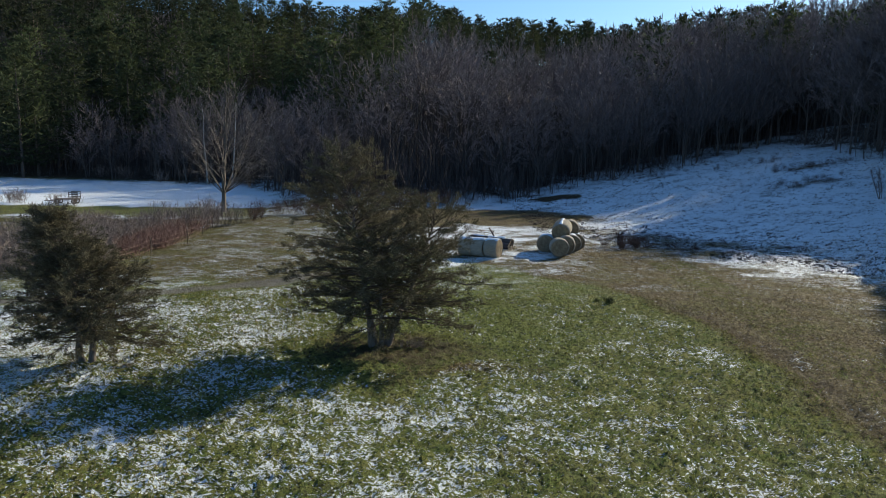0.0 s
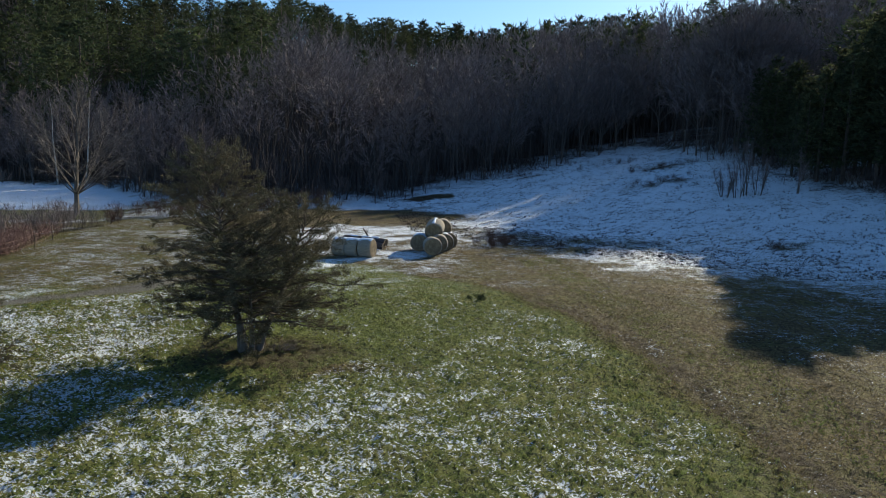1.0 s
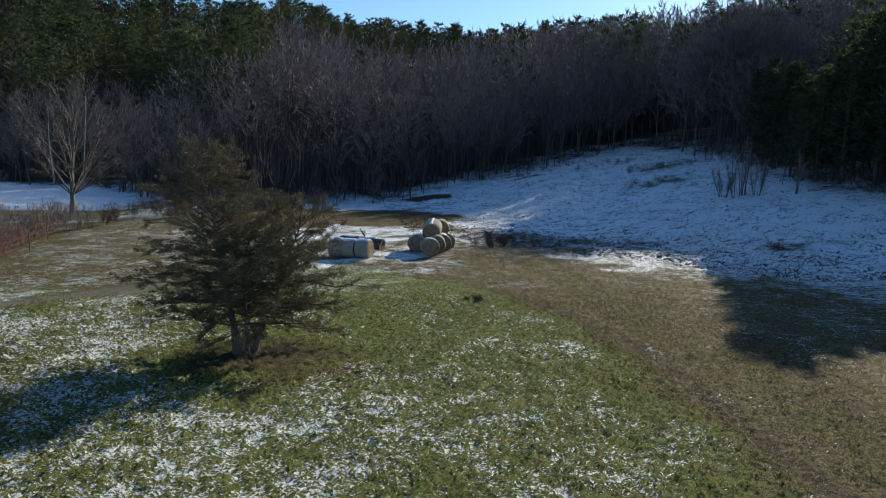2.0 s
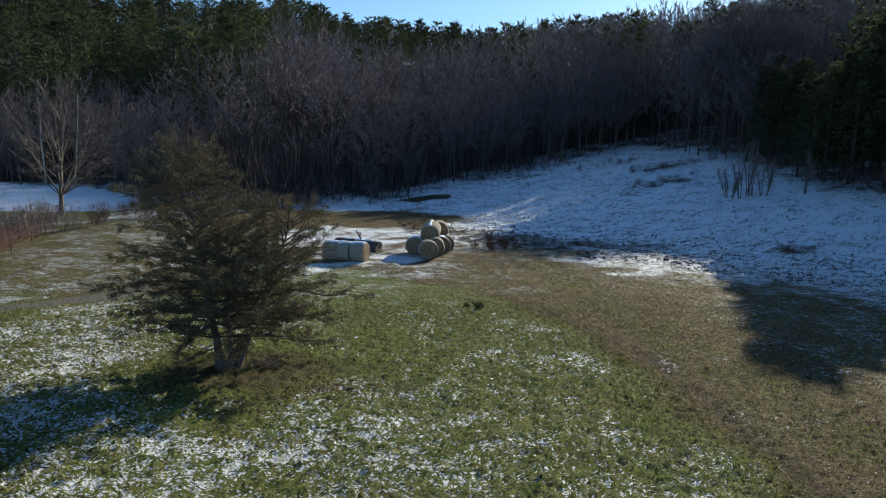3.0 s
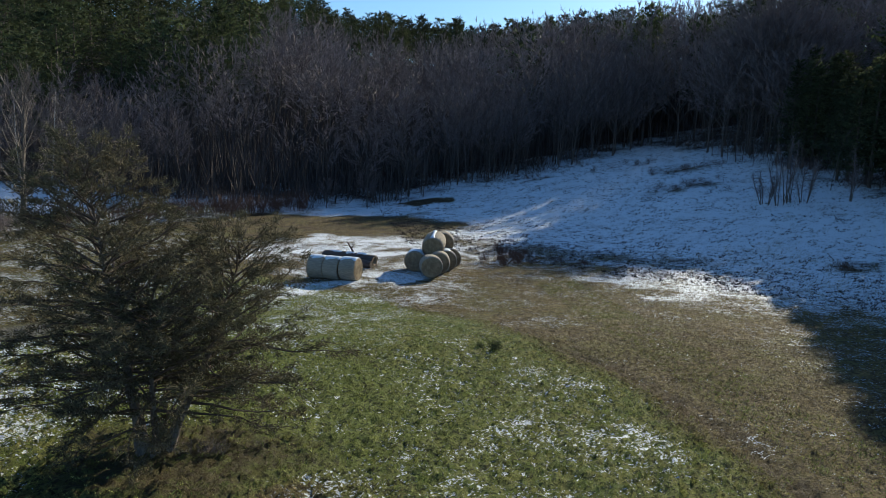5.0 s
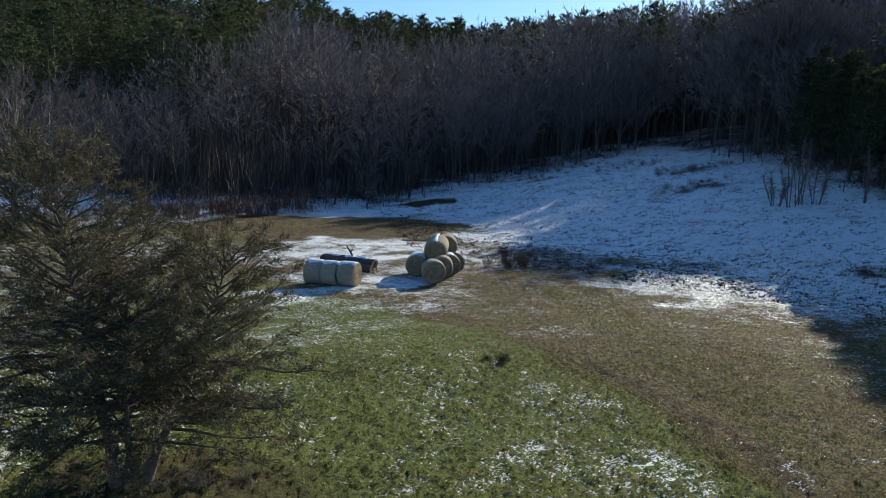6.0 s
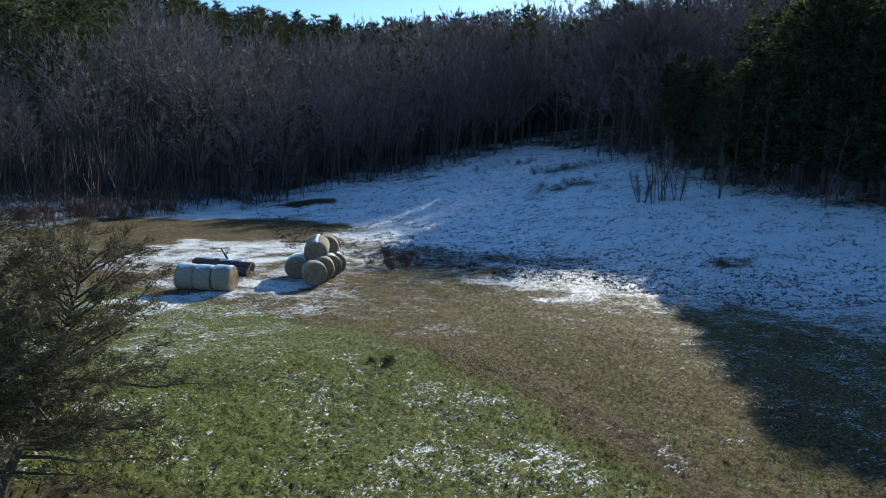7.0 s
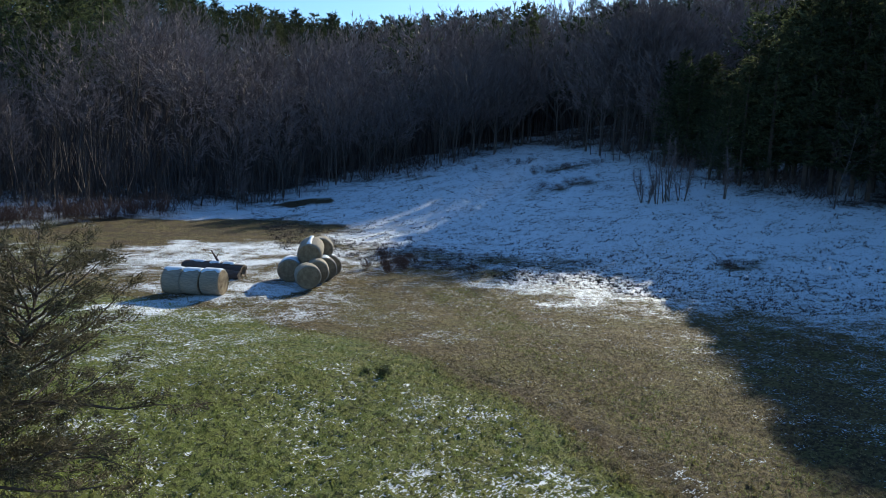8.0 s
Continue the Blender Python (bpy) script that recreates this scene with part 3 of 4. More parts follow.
def pine_tree(seed, height, spread, whorls, boughs, tufts, size, clear=0.15, drop=0.0):
    """A white pine: a straight trunk and uneven tiers of boughs, each with plumes of needles towards its end."""
    rng = random.Random(seed)
    np.random.seed(seed)
    trunk, crown = Soup(), Soup()
    trunk.tube([(0, 0, -0.3), (0.05, 0, height * 0.4), (0, 0.08, height * 0.75), (0, 0, height * 0.97)], [0.014 * height, 0.011 * height, 0.006 * height, 0.01], 4)
    side = [rng.uniform(0.75, 1.15) for _ in range(5)]
    for i in range(whorls):
        f = clear + (0.97 - clear) * (i + 0.3 * rng.random()) / whorls
        shape = min(1, (f - clear + 0.18) / 0.34) * (1 - f) ** 0.75 * 1.15 + 0.025
        for j in range(boughs):
            yaw = i * 1.1 + j * 6.283 / boughs + rng.gauss(0, 0.3)
            ln = spread * shape * rng.uniform(0.55, 1.15) * side[int(yaw / 6.283 * 5) % 5]
            rise = rng.uniform(-0.12, 0.22) + 0.5 * f - drop
            out = np.array([math.cos(yaw), math.sin(yaw), rise])
            root = np.array([0, 0, f * height + rng.gauss(0, 0.012 * height)])
            crown.blades([root], [root + out * ln], 0.06 + 0.02 * ln)
            t = np.random.uniform(0.25, 1.02, (tufts, 1)) ** 0.7
            at = root + out * ln * t + np.array([0, 0, 0.10 * ln]) * t ** 2 + np.random.normal(0, 1, (tufts, 3)) * np.array([0.13, 0.13, 0.06]) * ln
            n = tufts // 2
            crown.leaves(at[:n], size * np.random.uniform(0.6, 1.15, n), 0.45)
            way = out * 0.7 + np.random.normal(0, 0.55, (tufts - n, 3)) + np.array([0, 0, 0.35])
            way /= np.linalg.norm(way, axis=1)[:, None]
            crown.blades(at[n:] - way * size * 0.9, at[n:] + way * size * 1.9, size * np.random.uniform(0.5, 0.95, tufts - n))
    lead = np.column_stack([np.random.normal(0, 0.12, (10, 2)), height - np.random.uniform(0.3, 1.8, 10)])
    crown.blades(lead, lead + np.random.normal(0, 0.22, (10, 3)) + np.array([0, 0, 0.6]), size * 0.45)
    return trunk, crown


def thing(name, label, category, group="", at=(0, 0), scale=1.0, yaw=0.0):
    ob = new(name)
    ob.empty_display_size = 0.5
    ob.matrix_basis = place(at[0], at[1], scale, yaw)
    return tagged(ob, label, category, group)


def place(x, y, scale=1.0, yaw=0.0, sink=0.0):
    return Matrix.Translation((x, y, float(ground_z(x, y)) - sink)) @ Matrix.Rotation(yaw, 4, "Z") @ Matrix.Scale(scale, 4)


def forest(name, label, spots, templates, material, group=""):
    """Many trees too far off to count, joined into one mesh. spots: x, y, scale, yaw, template."""
    vs, fs, tones, n = [], [], [], 0
    for i, (x, y, s, yaw, k) in enumerate(spots):
        v, f = templates[k]
        c, sn_ = math.cos(yaw) * s, math.sin(yaw) * s
        w = np.empty_like(v)
        w[:, 0] = c * v[:, 0] - sn_ * v[:, 1] + x
        w[:, 1] = sn_ * v[:, 0] + c * v[:, 1] + y
        w[:, 2] = s * v[:, 2] + float(ground_z(x, y))
        vs.append(w)
        fs.append(f + n)
        n += len(v)
        tones.append(np.full(len(v), 0.34 * math.sin(i * 12.9898 + x)))
    me = tri_mesh(name, np.concatenate(vs), np.concatenate(fs), material)
    me.attributes.new("tone", "FLOAT", "POINT").data.foreach_set("value", np.concatenate(tones).astype(np.float32))
    return tagged(new(name, me), label, "woodland", kind="stuff")


def tallest(x, y, wide=1.8):
    """The height up to which a tree leaves the sunny meadow in the sun."""
    u, v = x * SX + y * SY, y * SX - x * SY
    edge = max(float(np.interp(v + k, LIT_V, LIT_U)) for k in (-wide, 0, wide))
    return (u - edge) * math.tan(radians(SUN_EL)) - 0.2 - float(ground_z(x, y))


# the wood, spot by spot: nearer rows as trees of their own, the hillside behind as a mass
rng = random.Random(7)
edge_bare, edge_pine, far_bare, far_pine = [], [], [], []
y = 18.0
while y < 450:
    wide = 5.6 if y < 140 else 7.4 if y < 220 else 10.2
    x = -330.0
    while x < 260:
        gap = wide if x < 34 or y > 150 else 5.0
        px, py = x + rng.uniform(-0.45, 0.45) * gap, y + rng.uniform(-0.45, 0.45) * gap
        x += gap
        r, az = math.hypot(px, py), math.degrees(math.atan2(px, py))
        if not (-36 < az < 66) or r > 430 or (az > 56 and r > 130):
            continue
        back, east = py - float(wood_foot(px)), px - float(wood_east(py))
        if back < 0 and (east < 0 or py > 112):
            continue
        if r > 330 and az > 24 or east > 75 and py < 70:
            continue
        deep = max(back if back > 0 else -99, east if east > 0 else -99)
        patch = float(waves(px, py, 70, 31))
        if az < -3:
            pine = 0.0 if r < 138 else 0.80 + 0.7 * patch
        elif az < 20.5:
            pine = 0.0 if r < 150 else 0.05 if r < 215 else 0.10 + 0.1 * patch if r < 268 else 0.95
        else:
            pine = 0.0 if r < 120 else 0.07
        if east > 0 and 30 < py < 58 and px < 80:
            pine = 0.55
        elif east > 14 and 30 < py < 112:
            pine = 0.5 if py < 72 else 0.22
        elif px > 34 and back > 20 and py < 190:
            pine = 0.12
        yaw = rng.uniform(0, 6.283)
        limit = tallest(px, py)
        if rng.random() < pine:
            h = min(rng.uniform(17, 25) if 8 < az < 20.5 and r > 275 else rng.uniform(14.5, 22.5) + (3.5 if px > 36 and py < 60 else 0.0), limit * (1.22 if py < 56 else 1.0))
            if h > 4 and not (138 < r < 330 and az < 8 and rng.random() < 0.45):
                (edge_pine if deep < 12 and r < 130 else far_pine).append((px, py, h / (19.0 if deep < 12 and r < 130 else 20.0), yaw, r))
        else:
            h = min(rng.uniform(11.5, 19.0) + (3.2 if px > 36 else 0.0) - (4.0 if az < -3 and r < 160 else 3.0 if az < 20.5 and r > 225 else 0.0), limit * (1.2 if px < 40 else 1.0))
            if h > 3.5 and not (0 < east < 18 and py < 80 and back < 0):
                (edge_bare if deep < 13 and r < 140 else far_bare).append((px, py, h / 16.5, yaw, r))
    y += wide
# a closer row on the slope's shoulder, up to the height that the sunny meadow allows
for i in range(24):
    v = 20.2 + 8.2 * i / 23 + rng.gauss(0, 0.25)
    u = 70.0
    while u * SX - v * SY < float(wood_east(u * SY + v * SX)) + 1.5:
        u += 1.0
    u += rng.uniform(0, 16)
    px, py = u * SX - v * SY, u * SY + v * SX
    h = min(tallest(px, py, 0.9), 22.0)
    if h > 6:
        edge_bare.append((px, py, h / 16.5, rng.uniform(0, 6.283), 100.0))
# more hardwoods round the head of the snowy slope
for i in range(34):
    px = 22 + 32 * rng.random()
    py = float(wood_foot(px)) + 1.0 + 17 * rng.random()
    edge_bare.append((px, py, rng.uniform(8.5, 14.0) / 16.5, rng.uniform(0, 6.283), 100.0))
# pines behind the head of the slope
for i in range(16):
    px, py = rng.uniform(44, 84), rng.uniform(112, 150)
    edge_pine.append((px, py, rng.uniform(13, 19) / 19.0, rng.uniform(0, 6.283), 100.0))
# dense conifers on the eastern slope, whose shade ends on the meadow
for i in range(40):
    v = -9.0 + 28.5 * i / 39 + rng.gauss(0, 0.2)
    u = 56.0
    while u * SX - v * SY < float(wood_east(u * SY + v * SX)) + 2.0:
        u += 1.0
    u += rng.uniform(0, 7)
    px, py = u * SX - v * SY, u * SY + v * SX
    h = min(tallest(px, py, 0.5), 27.0)
    if h > 5:
        edge_pine.append((px, py, h / 19.0, rng.uniform(0, 6.283), 100.0))


def tree_things(spots, makers, name, label, group, bark, foliage):
    """Trees of their own on shared meshes."""
    firsts = {}
    for i, (x, y, s, yaw, r) in enumerate(spots):
        k = i % len(makers)
        if k not in firsts:
            trunk, crown = makers[k]()
            ob = thing(name, label, "tree", group, (x, y), s, yaw)
            part("trunk", trunk.mesh("trunk", bark), ob)
            part("crown", crown.mesh("crown", foliage), ob)
            firsts[k] = ob
        else:
            ob = copy_thing(firsts[k], place(x, y, s, yaw) @ Matrix.Scale(1 / firsts[k].scale[0], 4))


def underbrush(n, seed):
    """Saplings and brush too small and many to count, along the foot of the wood."""
    rs = np.random.RandomState(seed)
    np.random.seed(seed)
    x, depth = rs.uniform(-62, 62, n), rs.uniform(0, 1, n) ** 0.8 * 30 + 1.0
    y = wood_foot(x) + depth
    ye = rs.uniform(30, 100, n // 2)
    x = np.concatenate([x, wood_east(ye) + 2.0 + rs.uniform(0, 1, n // 2) * 24])
    y = np.concatenate([y, ye])
    ok = (x < wood_east(y)) | (np.arange(len(x)) >= n)
    x, y = x[ok], y[ok]
    z, m = ground_z(x, y), len(x)
    s = Soup()
    for b in range(34):
        h = rs.uniform(0.6, 2.8, m) * rs.uniform(0.4, 1, m)
        base = np.column_stack([x + rs.normal(0, 0.7, m), y + rs.normal(0, 0.7, m), z + h * rs.uniform(-0.1, 0.7, m)])
        tip = base + np.column_stack([rs.normal(0, 0.7, m) * h, rs.normal(0, 0.7, m) * h, h])
        s.blades(base, tip, 0.055)
    return s


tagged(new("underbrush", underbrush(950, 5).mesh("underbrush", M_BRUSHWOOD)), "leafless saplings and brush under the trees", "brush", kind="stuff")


def saplings(n, seed):
    """Thin stems and saplings, past counting, added to darken the gaps between the trees."""
    rs = np.random.RandomState(seed)
    np.random.seed(seed)
    x, depth = rs.uniform(-95, 78, n), rs.uniform(0, 1, n) ** 1.2 * 85 + 3.0
    y = wood_foot(x) + depth
    ok = (depth > 9) | (rs.uniform(0, 1, n) < 0.2)
    x, y = x[ok], y[ok]
    m = len(x)
    base = np.column_stack([x, y, ground_z(x, y) + rs.uniform(-0.2, 0.8, m)])
    h = rs.uniform(1.6, 6.4, m)
    lean = rs.normal(0, 0.10, (m, 2))
    s = Soup()
    s.blades(base, base + np.column_stack([lean[:, 0] * h, lean[:, 1] * h, h]), rs.uniform(0.08, 0.19, m))
    s.blades(base + np.column_stack([lean * h[:, None] * 0.4, h * 0.4]), base + np.column_stack([rs.normal(0, 0.17, (m, 2)) * h[:, None], h * 0.95]), rs.uniform(0.06, 0.14, m))
    return s


tagged(new("sapling_undergrowth", saplings(34000, 15).mesh("sapling_undergrowth", M_BRUSHWOOD)), "dark leafless stems added to darken the wood's gaps", "brush", kind="stuff")
tree_things(edge_bare[:300], [lambda s=s: dome_tree(s, 16.5, 4.4, 17, 6, 20, 0.13, 0.068, near=True, base=0.24, fall=-0.4) for s in range(6)],
            "bare_tree", "leafless grey hardwood tree at the snowy wood's edge", "trees along the wood's edge", M_BARK_DARK, M_TWIG)
for x, y, h in ((-16, 192, 27), (-41, 196, 27), (24, 205, 22), (-58, 182, 24), (-80, 172, 23)):
    edge_pine.append((x, y, h / 19.0, x, 100.0))
tree_things(edge_pine, [lambda s=s: pine_tree(40 + s, 19.0, 4.6, 24, 7, 21, 0.20, 0.12, 0.12) for s in range(4)],
            "pine_tree", "dark green white pine at the wood's edge", "pines along the wood's edge", M_PINE_BARK, M_PINE_LIT)

bare_far = [dome_tree(60 + s, 16.5, 4.5, 13, 5, 14, 0.11, 0.10, base=0.24, fall=-0.3) for s in range(7)]
bare_farther = [dome_tree(90 + s, 16.5, 5.3, 11, 4, 13, 0.11, 0.11, base=0.28, fall=-0.25) for s in range(6)]
pine_mid = [pine_tree(80 + s, 20.0, 8.2, 13, 8, 12, 0.36, 0.12) for s in range(6)]
pine_far = [pine_tree(86 + s, 20.0, 8.8, 11, 6, 8, 0.54, 0.15) for s in range(6)]


def split_forest(spots, templates, names, mats, label):
    rows = [(x, y, s, yaw, i % len(templates)) for i, (x, y, s, yaw, r) in enumerate(spots)]
    forest(names[0], label + " trunks", rows, [t[0].arrays() for t in templates], mats[0])
    forest(names[1], label, rows, [t[1].arrays() for t in templates], mats[1])


rng = random.Random(77)
young = []
for i in range(100):
    if i % 3:
        x = rng.uniform(-60, 36)
        y = float(wood_foot(x)) + rng.uniform(-0.5, 9)
    else:
        y = rng.uniform(34, 96)
        x = float(wood_east(y)) + rng.uniform(0, 8)
    h = min(rng.uniform(4.0, 9.0), max(2.5, tallest(x, y)))
    young.append((x, y, h / 7.0, rng.uniform(0, 6.28), 100.0))
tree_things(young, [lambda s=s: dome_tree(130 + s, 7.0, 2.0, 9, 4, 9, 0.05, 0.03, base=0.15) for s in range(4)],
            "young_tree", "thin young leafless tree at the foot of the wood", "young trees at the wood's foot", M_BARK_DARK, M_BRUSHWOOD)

bare_label, pine_label = "leafless grey-brown hardwood forest on the hillside", "dark green pine forest on the hillside"
split_forest([q for q in far_bare + edge_bare[300:] if q[4] < 235], bare_far, ("bare_wood_trunks", "bare_wood"), (M_BARK_DARK, M_TWIG), bare_label)
split_forest([q for q in far_bare if q[4] >= 235], bare_farther, ("far_bare_wood_trunks", "far_bare_wood"), (M_BARK_DARK, M_TWIG), bare_label)
split_forest([q for q in far_pine if q[4] < 235], pine_mid, ("pine_wood_trunks", "pine_wood"), (M_PINE_BARK, M_PINE), pine_label)
split_forest([q for q in far_pine if q[4] >= 235], pine_far, ("far_pine_wood_trunks", "far_pine_wood"), (M_PINE_BARK, M_PINE), pine_label)



# ------------------------------------------------------------------ cedars, maple
def cedar(at, height, radius, stems, clear, seed, label, lobes, dense=1.0, thick=0.15, taper=0.66):
    """A red cedar: fused pale stems that fork low, uneven limbs, and dark sprays in clumps along them.
    lobes: for eight ways round, how far the crown reaches."""
    rng = random.Random(seed)
    np.random.seed(seed)
    ob = thing("red_cedar", label, "tree", "", at)
    crown, limbs = Soup(), Soup()
    for s in range(stems):
        trunk = Soup()
        a = (3.3, 0.25, 5.0)[s]
        foot = np.array([1.25 * thick * math.cos(a), 1.25 * thick * math.sin(a), -0.15]) * (1 if stems > 1 else 0)
        h = height * (1.0, 0.78, 0.62)[s]
        out = (0.14, 0.26, 0.30)[s] * (1 if stems > 2 else 0.7)
        d = np.array([math.cos(a) * out, math.sin(a) * out, 1.0])
        pts, _ = bend(foot, d / np.linalg.norm(d), h * 0.95, 12, rng, 0.085, 0.06)
        rad = thick * np.linspace(1, 0.07, 13) ** 1.3 * (1.0, 0.9, 0.7)[s]
        rad[0] *= 1.4
        rad[1] *= 1.12
        trunk.tube(pts, rad, 9)
        part("trunk", trunk.mesh("trunk", M_CEDAR_BARK, True), ob)
        count = int(dense * 60 / stems * (1.5, 0.85, 0.65)[s])
        for i in range(count):
            f = clear + (0.99 - clear) * ((i + rng.random()) / count) ** 1.1
            k = f * 12
            b = min(int(k), 11)
            p = pts[b] * (1 - k + b) + pts[b + 1] * (k - b)
            g = (f - clear) / (1 - clear)
            yaw = i * 2.4 + rng.gauss(0, 0.5)
            turn = (yaw / 6.283 * 8) % 8
            lobe = lobes[int(turn)] * (1 - turn % 1) + lobes[(int(turn) + 1) % 8] * (turn % 1)
            shape = min(1.0, 0.72 + 1.6 * g) * (1 - g) ** taper + 0.07
            ln = radius * shape * (1 + (lobe - 1) * (1 - g)) * rng.uniform(0.68, 1.04)
            rise = rng.uniform(-0.12, 0.22) + 1.0 * g ** 1.3
            d = np.array([math.cos(yaw), math.sin(yaw), rise])
            lp, _ = bend(p, d / np.linalg.norm(d), ln, 5, rng, 0.11, -0.035 * (1 - g))
            lp[4:, 2] += 0.05 * ln
            limbs.tube(lp, np.linspace(0.012 + 0.010 * ln, 0.005, 6), 4)
            subs = max(5, int(ln * 4.8))
            for j in range(subs):
                t = 0.12 + 0.92 * ((j + rng.random()) / subs) ** 0.85
                kk = min(t, 0.999) * 5
                c = int(kk)
                q = lp[c] * (1 - kk + c) + lp[c + 1] * (kk - c)
                ax = (lp[c + 1] - lp[c]) / (np.linalg.norm(lp[c + 1] - lp[c]) + 1e-9)
                sd = turn_about(ax, rng, rng.uniform(0.3, 0.95))
                sd[2] = sd[2] * 0.7 + 0.14
                sl = rng.uniform(0.30, 0.72) * (1.15 - 0.4 * t)
                sp = q + sd * sl
                limbs.blades([q], [sp], 0.014)
                m = 56
                u = np.random.uniform(0.05, 1.06, (m, 1)) ** 0.6
                base = q + (sp - q) * u + np.random.normal(0, 1, (m, 3)) * np.array([0.055, 0.055, 0.035])
                dirs = np.random.normal(0, 0.6, (m, 3)) + sd * 0.9
                dirs /= np.linalg.norm(dirs, axis=1)[:, None]
                crown.blades(base, base + dirs * np.random.uniform(0.06, 0.16, (m, 1)), np.random.uniform(0.012, 0.030, m))
    part("branchwork", limbs.mesh("branchwork", M_CEDAR_LIMB), ob)
    part("crown", crown.mesh("crown", M_CEDAR), ob)
    return ob


cedar((-2.25, 25.7), 7.45, 3.2, 3, 0.25, 6, "broad dark red cedar with pale multiple trunks in the meadow", (1.22, 1.0, 1.05, 0.9, 1.12, 0.9, 1.05, 1.05), thick=0.165, dense=3.7, taper=0.43)
cedar((-11.9, 23.1), 5.5, 3.0, 2, 0.22, 9, "smaller dark red cedar on twin trunks in snowy grass", (1.05, 0.85, 1.0, 0.9, 1.15, 0.8, 1.1, 0.9), thick=0.13, dense=3.1, taper=0.9)


def lone_tree():
    ob = thing("maple_tree", "lone leafless maple with pale twigs beside the hedge", "tree", "", (-23.6, 75.3))
    trunk, crown = dome_tree(311, 13.2, 5.4, 30, 8, 24, 0.27, 0.030, near=True, base=0.17, fall=-0.5, limb=0.20)
    part("trunk", trunk.mesh("trunk", M_BARK_GREY, True), ob)
    part("crown", crown.mesh("crown", M_TWIG_PALE), ob)


lone_tree()


def birch(x, y, seed, height):
    ob = thing("birch_tree", "slim white-barked leafless birch before the dark wood", "tree", "birches at the wood's edge", (x, y))
    trunk, crown = bare_tree(seed, height, 2.6, 0.45, 9, 7, 0.13, twig_w=0.035, boughs=5)
    part("trunk", trunk.mesh("trunk", M_BIRCH, True), ob)
    part("crown", crown.mesh("crown", M_TWIG_PALE), ob)


M_BIRCH = two_tone("birch_bark", (0.55, 0.52, 0.48), (0.34, 0.31, 0.28), 4.0, stretch=(1, 1, 6))
birch(-38.0, 113.5, 321, 15.0)
birch(-33.6, 112.0, 322, 15.5)

# ------------------------------------------------------------------ hay bales
M_HAY = two_tone("weathered_hay", (0.37, 0.33, 0.265), (0.25, 0.22, 0.175), 4.0, stretch=(1, 8, 8), bump=0.8, fine=10)
M_HAY_END = two_tone("hay_ends", (0.31, 0.245, 0.155), (0.19, 0.145, 0.09), 5.0, bump=1.0, fine=9)
M_SNOW = two_tone("lying_snow", (0.76, 0.82, 0.90), (0.68, 0.74, 0.83), 4.0, rough=0.6, bump=0.3)
M_WOOD_DARK = two_tone("wet_log", (0.13, 0.10, 0.09), (0.07, 0.056, 0.05), 3.0, stretch=(1, 8, 8), bump=0.9)
M_WOOD_RAW = two_tone("broken_wood", (0.30, 0.24, 0.17), (0.18, 0.14, 0.10), 6.0)
M_WIRE = two_tone("orange_polywire", (0.42, 0.24, 0.17), (0.32, 0.19, 0.14), 20, bump=0.0, rough=0.5)
M_POST = two_tone("fence_post", (0.22, 0.18, 0.14), (0.14, 0.11, 0.09), 8)
M_IRON = two_tone("dark_iron", (0.06, 0.055, 0.05), (0.10, 0.065, 0.045), 6, rough=0.6)
M_BOARD = two_tone("grey_boards", (0.16, 0.145, 0.13), (0.10, 0.09, 0.08), 4, stretch=(1, 6, 6))


def ring_body(length, radius, seed, ends=True):
    """A drum along x with bulging, uneven sides and softened rims."""
    rs = np.random.RandomState(seed)
    n = 36
    prof = [(-0.5, 0.0), (-0.495, 0.35), (-0.5, 0.62), (-0.49, 0.9), (-0.465, 0.975), (-0.3, 1.0), (-0.1, 1.015), (0.1, 1.015), (0.3, 1.0), (0.465, 0.975), (0.49, 0.9), (0.5, 0.62), (0.495, 0.35), (0.5, 0.0)]
    a = np.arange(n) * 2 * np.pi / n
    wob = 1 + 0.018 * np.sin(2 * a + rs.uniform(0, 6)) + 0.012 * np.sin(3 * a + rs.uniform(0, 6)) + 0.008 * np.sin(7 * a + rs.uniform(0, 6))
    return prof, a, wob


def bale_mesh(length, radius, seed, lo, hi, name, material):
    prof, a, wob = ring_body(length, radius, seed)
    rows = prof[lo:hi]
    v = np.array([[(px * length, pr * radius * w * math.cos(t), pr * radius * w * math.sin(t) * (0.97 if math.sin(t) < 0 else 1.0)) for t, w in zip(a, wob)] for px, pr in rows])
    n = len(a)
    i, j = np.meshgrid(np.arange(len(rows) - 1), np.arange(n), indexing="ij")
    k = (j + 1) % n
    q = np.stack([i * n + j, (i + 1) * n + j, (i + 1) * n + k, i * n + k], -1).reshape(-1, 4)
    return tri_mesh(name, v.reshape(-1, 3), q, material, True)


